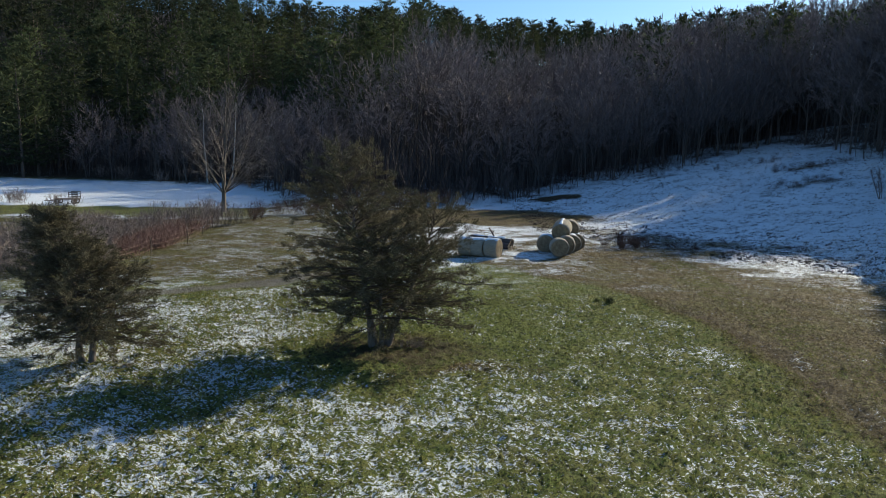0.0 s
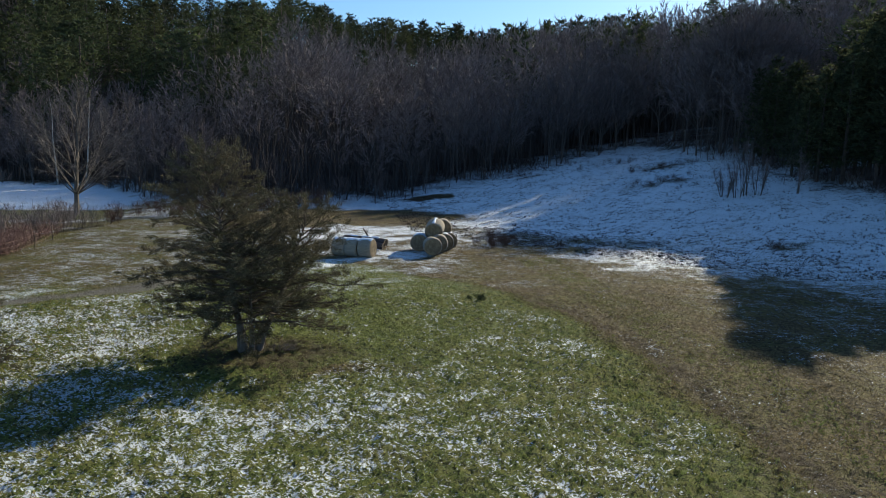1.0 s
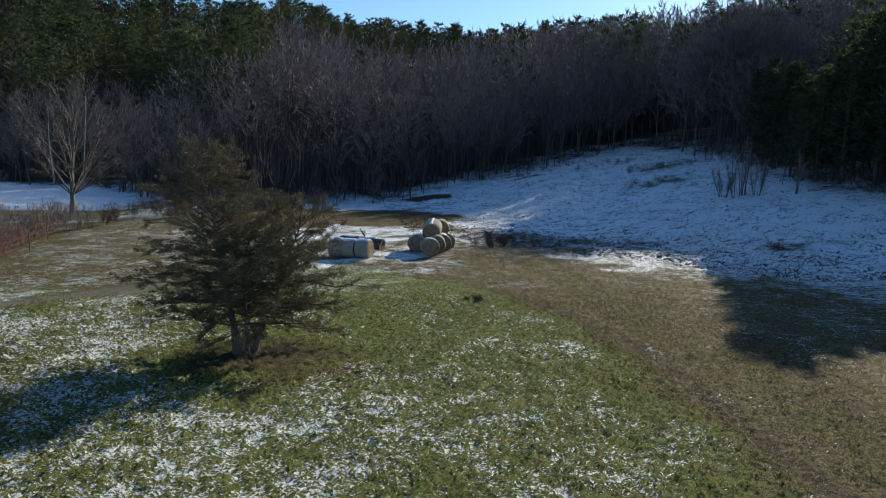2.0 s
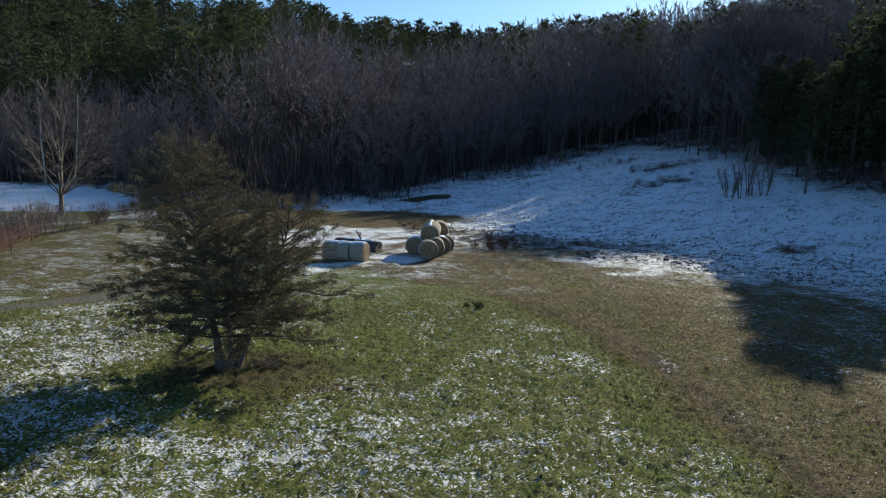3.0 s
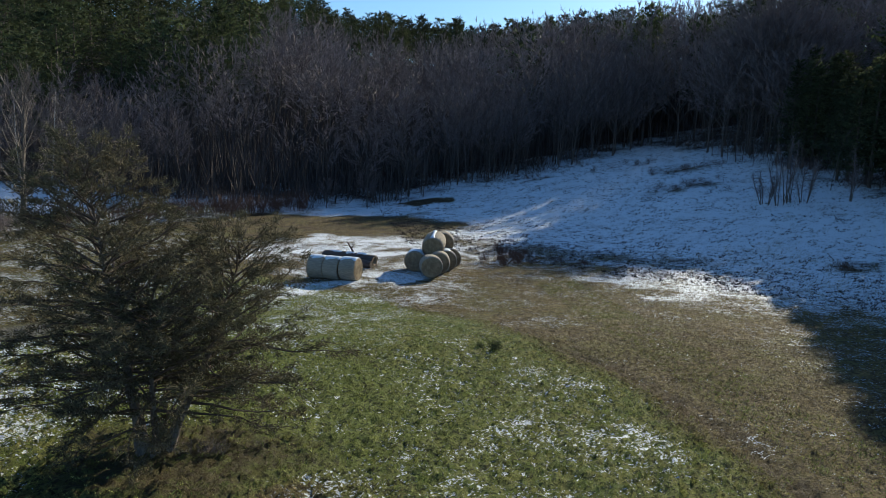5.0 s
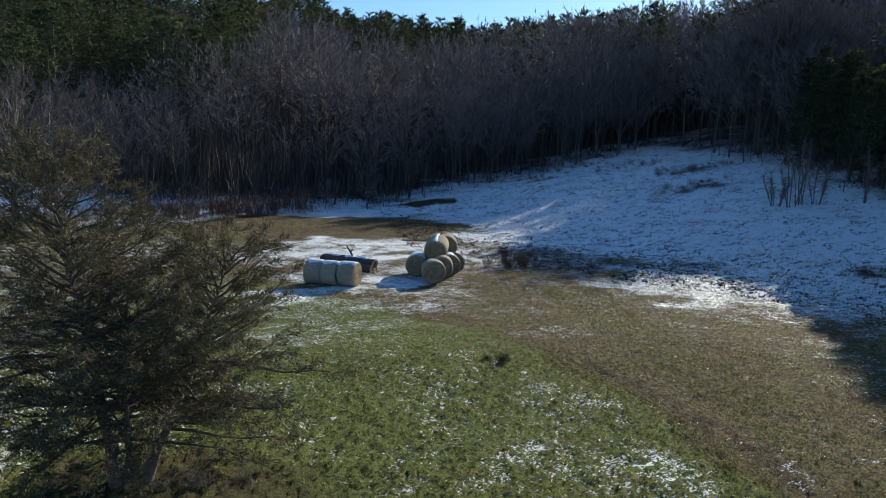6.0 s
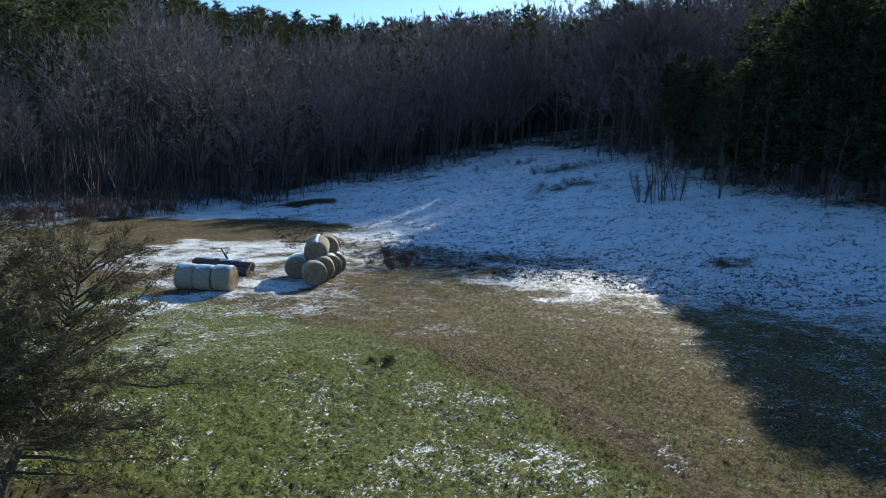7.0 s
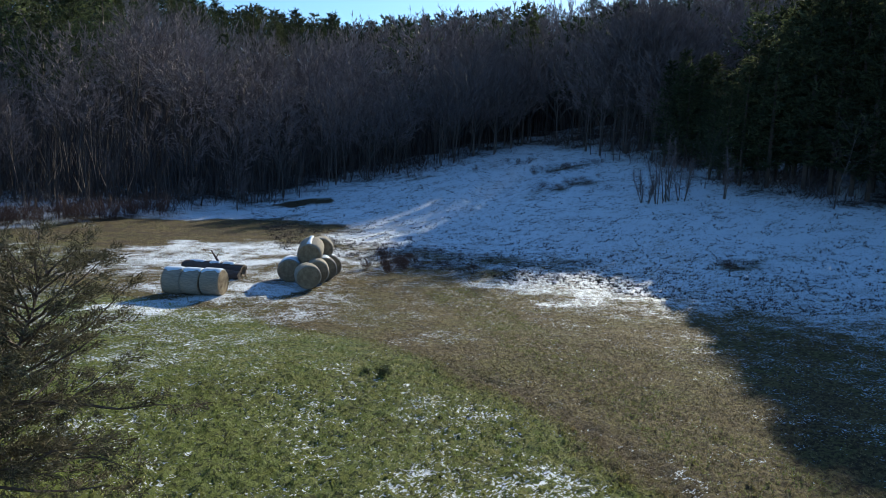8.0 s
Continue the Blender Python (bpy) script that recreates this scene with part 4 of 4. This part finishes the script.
def snow_cap(length, radius, seed, wide=0.6, thick=0.03):
    """A thin uneven cushion of snow along the top of a drum."""
    rs = np.random.RandomState(seed)
    nu, nv = 14, 12
    v, q = [], []
    for i in range(nu + 1):
        u = i / nu * 2 - 1
        for j in range(nv + 1):
            w = j / nv * 2 - 1
            edge = wide * (1 + 0.22 * math.sin(3.1 * u + seed) + 0.12 * math.sin(8 * u + 2 * seed))
            t = math.pi / 2 + w * edge
            lift = thick * max(0.0, 1 - w * w) * max(0.0, 1 - u ** 6) - 0.004 * (abs(w) > 0.99 or abs(u) > 0.99) * 4 + 0.01
            r = radius * 1.012 + lift
            v.append((u * length * 0.49, r * math.cos(t), r * math.sin(t)))
    for i in range(nu):
        for j in range(nv):
            b = i * (nv + 1) + j
            q.append((b, b + 1, b + nv + 2, b + nv + 1))
    return tri_mesh("snow_cap", np.array(v), np.array(q), M_SNOW, True)


def hay_bale(x, y, z, heading, label, seed, radius=0.63, length=1.22, cap=True, tilt=0.0, roll=0.0, wide=0.6):
    ob = new("hay_bale")
    ob.matrix_basis = Matrix.Translation((x, y, z)) @ Matrix.Rotation(radians(heading), 4, "Z") @ Matrix.Rotation(radians(tilt), 4, "Y") @ Matrix.Rotation(radians(roll), 4, "X")
    tagged(ob, label, "hay bale", "round hay bales")
    part("body", bale_mesh(length, radius, seed, 3, 11, "body", M_HAY), ob)
    part("end_face", bale_mesh(length, radius, seed, 0, 4, "end_face", M_HAY_END), ob, "rolled hay spiral end")
    part("end_face", bale_mesh(length, radius, seed, 10, 14, "end_face", M_HAY_END), ob, "rolled hay spiral end")
    for side in (-1, 1):
        coils = Soup()
        t = np.linspace(0, 2 * np.pi * 5, 130)
        r = 0.05 + 0.54 * t / t[-1] * radius / 0.63
        coils.tube(np.column_stack([side * (0.497 * length + 0.004 * np.sin(t * 3.3)), r * np.cos(t), r * np.sin(t)]), np.full(130, 0.010), 4)
        part("hay_coil", coils.mesh("hay_coil", M_HAY_END, True), ob)
    if cap:
        part("snow_cap", snow_cap(length, radius, seed, wide), ob, "thin cap of melting snow", m=Matrix.Rotation(radians(-roll), 4, "X"))
    return ob


def rest(x, y, radius=0.63):
    return float(ground_z(x, y)) + radius * 0.955


# three bales end to end
for i, (dx, dy) in enumerate(((-1.22, 0.67), (0.0, 0.0), (1.22, -0.67))):
    x, y = 2.5 + dx * 0.69, 46.75 + dy * 0.69
    hay_bale(x, y, rest(x, y), -29 + (2, -2, 1)[i], "weathered round hay bale with a snow cap, lying end to end", 21 + i, length=0.93, wide=0.5)
# the heap: a row of four, one beside it, two on top
for i in range(4):
    x, y = 7.85 + (0, 0.68, 1.27, 1.72)[i], 47.2 + (0, 1.2, 2.3, 3.4)[i]
    hay_bale(x, y, rest(x, y), 84 + (3, -4, 2, 5)[i], "weathered round hay bale in a row on the ground", 31 + i, cap=i > 1, length=1.02, wide=0.35)
x, y = 7.3, 49.5
hay_bale(x, y, rest(x, y), 78, "weathered round hay bale with snow on top", 41, wide=0.75)
x, y = 8.35, 49.35
hay_bale(x, y, rest(x, y) + 0.97, 72, "round hay bale lying on top of the heap", 42, radius=0.64, tilt=-14, cap=True, wide=0.16)
x, y = 9.2, 50.8
hay_bale(x, y, rest(x, y) + 0.95, 80, "round hay bale lying on top of the heap", 43, radius=0.62, cap=False)


# ------------------------------------------------------------------ logs behind the bales
def fallen_log(a, b, radius, label, seed, hollow=True, snow=True, stub=False):
    rs = np.random.RandomState(seed)
    ax, ay = a
    bx, by = b
    ln = math.hypot(bx - ax, by - ay)
    ob = new("fallen_log")
    ob.matrix_basis = Matrix.Translation(((ax + bx) / 2, (ay + by) / 2, float(ground_z((ax + bx) / 2, (ay + by) / 2)) + radius * 0.92)) @ Matrix.Rotation(math.atan2(by - ay, bx - ax), 4, "Z")
    tagged(ob, label, "log", "fallen logs")
    n, m = 12, 18
    v, q = [], []
    for i in range(n + 1):
        u = i / n - 0.5
        for j in range(m):
            t = j / m * 6.283
            r = radius * (1 + 0.07 * math.sin(3 * t + 4 * u + seed) + 0.05 * math.sin(7 * t + seed) + 0.08 * math.sin(5 * u + seed)) * (1.0 - 0.12 * u)
            v.append((u * ln + (0.06 * math.sin(4 * t) if i in (0, n) else 0), r * math.cos(t), r * math.sin(t)))
    for i in range(n):
        for j in range(m):
            k = (j + 1) % m
            q.append((i * m + j, (i + 1) * m + j, (i + 1) * m + k, i * m + k))
    part("bark", tri_mesh("bark", np.array(v), np.array(q), M_WOOD_DARK, True), ob)
    for side in (-1, 1):
        vv, qq = [], []
        rings = ((1.0, 0.0), (0.8, 0.02), (0.62, -0.02), (0.5, -0.4 if hollow else -0.01), (0.0, -0.45 if hollow else 0.0))
        for f, dxx in rings:
            for j in range(m):
                t = j / m * 6.283
                r = radius * f * (1 + 0.07 * math.sin(3 * t + 2 * side + seed)) * (1 - 0.06 * side) * 0.99
                vv.append((side * (ln / 2 + dxx), r * math.cos(t), r * math.sin(t)))
        for i in range(len(rings) - 1):
            for j in range(m):
                k = (j + 1) % m
                qq.append((i * m + j, i * m + k, (i + 1) * m + k, (i + 1) * m + j))
        part("cut_end", tri_mesh("cut_end", np.array(vv), np.array(qq), M_WOOD_RAW, True), ob, "pale broken end")
    if snow:
        for u0, w in ((-0.28, 0.3), (0.02, 0.18), (0.26, 0.2)):
            cap = snow_cap(ln * w, radius * 1.05, seed + int(u0 * 10), 0.45, 0.06)
            part("snow_cap", cap, ob, "patch of snow along the log", m=Matrix.Translation((u0 * ln, 0, 0)))
    if stub:
        s = Soup()
        s.tube([(0.1 * ln, 0, radius * 0.7), (0.03 * ln, 0, radius + 0.25), (-0.07 * ln, 0.1, radius + 0.62)], [0.07, 0.055, 0.03], 6)
        s.tube([(0.03 * ln, 0, radius + 0.25), (0.06 * ln, 0.1, radius + 0.5)], [0.04, 0.015], 5)
        part("branch_stub", s.mesh("branch_stub", M_WOOD_DARK, True), ob)
    return ob


fallen_log((2.1, 52.5), (5.0, 50.7), 0.36, "long dark hollow log with snow along its top", 3, True, True, True)
fallen_log((2.9, 51.4), (4.75, 50.2), 0.24, "shorter dark log lying against a bigger one", 8, False, False)


# ------------------------------------------------------------------ brush and shrubs
def brush(seed, height, width, canes, twigs, cane_w):
    """A many-stemmed leafless bush; one soup of canes and one of twigs."""
    rng = random.Random(seed)
    np.random.seed(seed)
    canes_s, twigs_s = Soup(), Soup()
    for i in range(canes):
        yaw, out = rng.uniform(0, 6.283), rng.uniform(0.0, 0.9)
        foot = np.array([math.cos(yaw) * out * width * 0.35, math.sin(yaw) * out * width * 0.35, -0.1])
        d = np.array([math.cos(yaw) * out * 0.55, math.sin(yaw) * out * 0.55, 1.0])
        h = height * rng.uniform(0.55, 1.05)
        pts, _ = bend(foot, d / np.linalg.norm(d), h, 4, rng, 0.12, -0.04)
        canes_s.blades(pts[:-1], pts[1:] + (pts[1:] - pts[:-1]) * 0.25, cane_w * 1.6)
        t = np.random.uniform(0.25, 1.0, twigs) * 4
        b = np.minimum(t.astype(int), 3)
        base = pts[b] + (pts[b + 1] - pts[b]) * (t - b)[:, None]
        dirs = np.random.normal(0, 0.6, (twigs, 3)) + np.array([0, 0, 0.5])
        dirs /= np.linalg.norm(dirs, axis=1)[:, None]
        twigs_s.blades(base, base + dirs * np.random.uniform(0.25, 0.7, (twigs, 1)) * height / 2.2, cane_w * 0.9)
    return canes_s, twigs_s


def brush_things(spots, makers, name, label, category, group, mat_a, mat_b):
    firsts = {}
    for i, (x, y, s, yaw) in enumerate(spots):
        k = i % len(makers)
        if k not in firsts:
            a, b = makers[k]()
            ob = thing(name, label, category, group, (x, y), s, yaw)
            tagged(part("cane_mass", a.mesh("cane_mass", mat_a), ob), kind="stuff")
            tagged(part("twig_mass", b.mesh("twig_mass", mat_b), ob), kind="stuff")
            firsts[k] = ob
        else:
            copy_thing(firsts[k], place(x, y, s, yaw) @ Matrix.Scale(1 / firsts[k].scale[0], 4))


rng = random.Random(21)
hedge, red, dark = [], [], []
for i in range(190):
    t = rng.random()
    y = 38 + 21 * t
    edge = np.interp(y, [36, 43, 50, 62, 66], [-23.5, -21.0, -19.6, -20.5, -17])
    depth = rng.random() ** 1.2
    x = float(edge) - depth * (14 - 4 * t)
    s = rng.uniform(0.55, 0.9)
    (red if depth < 0.28 and 44 < y < 62 else hedge).append((x, y, s, rng.uniform(0, 6.28)))
for i in range(16):
    hedge.append((-22.5 + rng.gauss(0, 2.2), 64.5 + rng.gauss(0, 2.2), rng.uniform(0.6, 0.95), rng.uniform(0, 6.28)))
for i in range(24):
    dark.append((-17.5 + i * 0.72 + rng.gauss(0, 0.8), 68 + 0.55 * i + rng.gauss(0, 1.4), rng.uniform(0.5, 0.95), rng.uniform(0, 6.28)))
brush_things(hedge, [lambda s=s: brush(s, 2.6, 3.4, 32, 16, 0.026) for s in (1, 2, 3)], "brush_bush", "grey leafless brush along the low ground", "bush", "hedge of leafless brush", M_BRUSH, M_BRUSH)
brush_things(dark, [lambda s=s: brush(s, 2.6, 3.2, 34, 24, 0.028) for s in (6, 7)], "dark_bush", "dark brown leafless bush between field and wood", "bush", "dark bushes below the wood", M_THICKET, M_THICKET)
brush_things(red, [lambda s=s: brush(s, 1.6, 3.0, 36, 22, 0.02) for s in (4, 5)], "bramble_bush", "reddish-brown leafless brambles by the wire fence", "bush", "brambles by the fence", M_BRAMBLE, M_BRAMBLE)
# saplings and weeds on the snowy slope
def sapling_clump(x, y, seed, stems, height):
    """A few thin pale stems from one root, each with its own spray of twigs."""
    rng_ = random.Random(seed)
    np.random.seed(seed)
    ob = thing("sapling_clump", "clump of thin leafless saplings on the snowy slope", "sapling", "saplings on the slope", (x, y))
    for i in range(stems):
        yaw, out = rng_.uniform(0, 6.283), rng_.uniform(0.05, 0.35)
        d = np.array([math.cos(yaw) * out, math.sin(yaw) * out, 1.0])
        h = height * rng_.uniform(0.55, 1.0)
        foot = (math.cos(yaw) * 0.3, math.sin(yaw) * 0.3, -0.1)
        pts, _ = bend(foot, d / np.linalg.norm(d), h, 6, rng_, 0.05, 0.02)
        st = Soup()
        st.tube(pts, np.linspace(0.045, 0.008, 7), 5)
        stem = part("stem", st.mesh("stem", M_BARK_GREY, True), ob)
        tw = Soup()
        n = 130
        t = np.random.uniform(0.3, 0.99, n) * 6
        k = np.minimum(t.astype(int), 5)
        base = pts[k] + (pts[k + 1] - pts[k]) * (t - k)[:, None]
        dirs = np.random.normal(0, 0.7, (n, 3)) + np.array([0, 0, 0.6])
        dirs /= np.linalg.norm(dirs, axis=1)[:, None]
        tw.blades(base, base + dirs * np.random.uniform(0.3, 0.9, (n, 1)), 0.025)
        part("twig_spray", tw.mesh("twig_spray", M_TWIG), stem)


for i, (x, y, n, h) in enumerate(((39.4, 63.6, 6, 3.2), (40.2, 62.8, 4, 5.4), (41.2, 63.2, 5, 6.6), (42.0, 62.2, 5, 3.8), (44.6, 60.2, 3, 5.0))):
    sapling_clump(x, y, 400 + i, n, h)
thicket = [(13.5 + rng.gauss(0, 0.8) + 0.11 * i, 51.0 + 0.36 * i + rng.gauss(0, 0.9), rng.uniform(0.22, 0.55), rng.uniform(0, 6)) for i in range(15)]
brush_things(thicket, [lambda s=s: brush(s, 1.5, 1.5, 40, 26, 0.016) for s in (73,)], "thicket_bush", "dark reddish-brown leafless thicket at the foot of the snowy bank", "bush", "thicket below the bank", M_THICKET, M_THICKET)
weeds = []
for cx, cy, rx, ry, n in ((38.6, 75, 4.2, 1.4, 16), (43, 83, 5, 1.3, 14), (27, 91, 2, 1, 6), (34, 46.4, 1.2, 0.8, 4), (36, 90, 6, 2, 14), (30, 95, 6, 1.5, 12)):
    weeds += [(cx + rng.uniform(-1, 1) * rx, cy + rng.uniform(-1, 1) * ry, rng.uniform(0.3, 0.65), rng.uniform(0, 6)) for _ in range(n)]
for i in range(30):
    t = rng.random()
    weeds.append((14.8 + 5.6 * t + rng.gauss(0, 1.0), 56 - 9.5 * t + rng.gauss(0, 0.7), rng.uniform(0.18, 0.42), rng.uniform(0, 6)))
for t in np.linspace(0, 1, 26):
    weeds.append((9.5 + 16 * t + rng.gauss(0, 0.4), 65.5 - 16 * t + rng.gauss(0, 0.5), rng.uniform(0.15, 0.38), rng.uniform(0, 6)))
brush_things(weeds, [lambda s=s: brush(s, 1.3, 1.9, 26, 16, 0.013) for s in (71, 72)], "weed_clump", "dark clump of dead weeds standing in the snow", "weeds", "dead weeds on the slope", M_THICKET, M_THICKET)


def stubble(n, seed):
    """Dead stalks and tussocks that poke through the snow of the slope, singly too small to count."""
    rs = np.random.RandomState(seed)
    np.random.seed(seed)
    x, y = rs.uniform(8, 54, n), 36 + 64 * rs.uniform(0, 1, n) ** 1.15
    q = 0.755 * x + 0.654 * y - 45
    thin = 0.38 + 0.62 * (1 - sstep(q, 2, 16)) + 0.45 * waves(x, y, 6, 41)
    ok = (q > 0.5) & (rs.uniform(0, 1, n) < thin) & (x < wood_east(y) + 3) & (y < wood_foot(x) + 3)
    x, y = x[ok], y[ok]
    m = len(x)
    size = rs.uniform(0.5, 1.05, m) ** 2
    s = Soup()
    for b in range(4):
        bx, by = x + rs.normal(0, 0.10, m) * size, y + rs.normal(0, 0.05, m) * size
        base = np.column_stack([bx, by, ground_z(bx, by) - 0.01])
        h = 0.13 * size * rs.uniform(0.5, 1.2, m)
        s.blades(base, base + np.column_stack([rs.normal(0, 0.6, m) * h, rs.normal(0, 0.6, m) * h, h]), 0.075 * size)
    return s


tagged(new("snow_stubble", stubble(34000, 8).mesh("snow_stubble", M_BRUSHWOOD)), "dark dead stalks and tussocks poking through the snow", "weeds", kind="stuff")
brush_things([(8.05, 33.2, 0.42, 1.0), (7.55, 33.6, 0.28, 2.0)], [lambda: brush(91, 0.9, 1.3, 40, 30, 0.02)], "tussock", "dark green tussock of coarse weeds in the meadow", "weeds", "tussocks in the meadow", M_TUSSOCK, M_TUSSOCK)
litter_spots = [(-1.1 + rng.gauss(0, 0.5), 25.6 + rng.gauss(0, 0.35), rng.uniform(0.16, 0.34), rng.uniform(0, 6)) for _ in range(9)]
brush_things(litter_spots, [lambda s=s: brush(s, 0.9, 2.4, 22, 14, 0.013) for s in (93, 94)], "dead_brush", "low grey-brown dead brush beside the cedar trunk", "brush", "dead brush under the cedar", M_BRUSH, M_BRUSH)
west = [(-47 + rng.uniform(-6, 6), 80 + rng.uniform(-3, 3), rng.uniform(0.5, 0.9), rng.uniform(0, 6)) for _ in range(9)]
west += [(-60 + 3.2 * i + rng.gauss(0, 1), 121 + rng.gauss(0, 2), rng.uniform(0.7, 1.1), rng.uniform(0, 6)) for i in range(18)]
brush_things(west, [lambda s=s: brush(s, 2.2, 2.6, 26, 16, 0.03) for s in (81, 82)], "field_bush", "brown leafless bush at the snowy field", "bush", "bushes of the far field", M_BRUSH, M_BRUSH)


# ------------------------------------------------------------------ wire fence along the brambles
def fence():
    ob = new("wire_fence")
    tagged(ob, "sagging rusty-orange wire fence on thin posts", "fence")
    line = [(-19.5, 41.0), (-19.2, 46.0), (-18.6, 51.0), (-19.4, 56.5), (-20.4, 62.0)]
    tops = []
    for x, y in line:
        z = float(ground_z(x, y))
        s = Soup()
        s.tube([(x, y, z - 0.2), (x + 0.02, y, z + 0.6), (x, y, z + 1.25)], [0.032, 0.03, 0.028], 6)
        part("post", s.mesh("post", M_POST, True), ob)
        tops.append((x, y, z))
    for h in (0.45, 0.75, 1.05):
        pts = []
        for (x0, y0, z0), (x1, y1, z1) in zip(tops, tops[1:]):
            for t in np.linspace(0, 1, 7)[:-1]:
                pts.append((x0 + (x1 - x0) * t, y0 + (y1 - y0) * t, z0 + (z1 - z0) * t + h - 0.12 * math.sin(math.pi * t)))
        pts.append((*tops[-1][:2], tops[-1][2] + h))
        s = Soup()
        s.tube(pts, np.full(len(pts), 0.007), 4)
        part("wire", s.mesh("wire", M_WIRE), ob)


fence()


# ------------------------------------------------------------------ farm wagon in the far field
def wagon(x, y, heading):
    ob = new("farm_wagon")
    ob.matrix_basis = place(x, y, 0.75, radians(heading))
    tagged(ob, "old dark farm wagon with a slatted rack", "wagon")

    def box(name, c, s, mat):
        bm = bmesh.new()
        bmesh.ops.create_cube(bm, size=1)
        bmesh.ops.scale(bm, vec=s, verts=bm.verts)
        bmesh.ops.translate(bm, vec=c, verts=bm.verts)
        bmesh.ops.bevel(bm, geom=bm.edges[:], offset=min(s) * 0.12, segments=1, affect="EDGES")
        return bm_part(name, bm, mat, ob, smooth=False)

    box("bed", (0, 0, 0.75), (3.6, 1.7, 0.12), M_BOARD)
    box("drawbar", (-2.4, 0, 0.5), (1.6, 0.12, 0.1), M_IRON)
    for sx in (-1.2, 1.2):
        box("axle", (sx, 0, 0.42), (0.1, 1.7, 0.1), M_IRON)
        for sy in (-0.85, 0.85):
            s = Soup()
            t = np.linspace(0, 2 * np.pi, 19)
            s.tube(np.column_stack([sx + 0.34 * np.cos(t), np.full(19, sy), 0.42 + 0.34 * np.sin(t)]), np.full(19, 0.09), 6)
            s.tube([(sx, sy - 0.06, 0.42), (sx, sy + 0.06, 0.42)], [0.22, 0.22], 10)
            part("wheel", s.mesh("wheel", M_IRON, True), ob)
    for sx in (0.5, 1.1, 1.7):
        for sy in (-0.8, 0.8):
            box("stake", (sx, sy, 1.35), (0.08, 0.06, 1.1), M_BOARD)
    for sz in (1.1, 1.45, 1.8):
        for sy in (-0.8, 0.8):
            box("rail", (1.1, sy, sz), (1.4, 0.04, 0.12), M_BOARD)


wagon(-43.6, 81.5, 12)

# ------------------------------------------------------------------ grass
def grass_mesh(n, seed, region, height, width, keep, blades=4):
    """Grass in small clumps, each of some leaning blades."""
    rs = np.random.RandomState(seed)
    np.random.seed(seed)
    x = rs.uniform(region[0], region[1], n)
    y = region[2] + (region[3] - region[2]) * rs.uniform(0, 1, n) ** 1.25
    sn_, dr_, mu_, wo_, ro_ = cover(x, y)
    ok = (ro_ < 0.35) & (mu_ < 0.3 + 0.7 * rs.uniform(0, 1, n)) & keep(x, y, sn_, dr_)
    x, y = x[ok], y[ok]
    m = len(x)
    size = rs.uniform(0.5, 1.3, m) * (1 + 0.4 * waves(x, y, 2.5, seed + 3))
    s = Soup()
    for b in range(blades):
        bx, by = x + rs.normal(0, 0.06, m) * size, y + rs.normal(0, 0.06, m) * size
        base = np.column_stack([bx, by, ground_z(bx, by) - 0.01])
        lean = rs.normal(0, 0.7, (m, 2))
        h = height * size * rs.uniform(0.5, 1.25, m)
        tip = base + np.column_stack([lean[:, 0] * h, lean[:, 1] * h, h])
        s.blades(base, tip, width * rs.uniform(0.7, 1.3, m))
    return s


M_GRASS = two_tone("green_grass", (0.262, 0.300, 0.066), (0.40, 0.385, 0.108), 0.5, bump=0.0, island=0.5, leaf=0.12)
M_STRAW = two_tone("dry_grass", (0.37, 0.28, 0.115), (0.22, 0.158, 0.066), 0.5, bump=0.0, island=0.5, leaf=0.10)
g = grass_mesh(46000, 1, (-18, 16, 12, 46), 0.062, 0.024, lambda x, y, s, d: (np.random.uniform(0, 1, len(x)) > d) & (x < y * 0.75 + 4) & (x > -y * 0.72))
tagged(new("meadow_grass", g.mesh("meadow_grass", M_GRASS)), "short green meadow grass between snow patches", "grass", kind="stuff")
g = grass_mesh(44000, 2, (-18, 34, 12, 54), 0.062, 0.024, lambda x, y, s, d: (np.random.uniform(0, 1, len(x)) < 0.25 + d) & (x < y * 0.85 + 4) & (x > -y * 0.72))
tagged(new("dry_meadow_grass", g.mesh("dry_meadow_grass", M_STRAW)), "short straw-coloured dead grass of the meadow", "grass", kind="stuff")
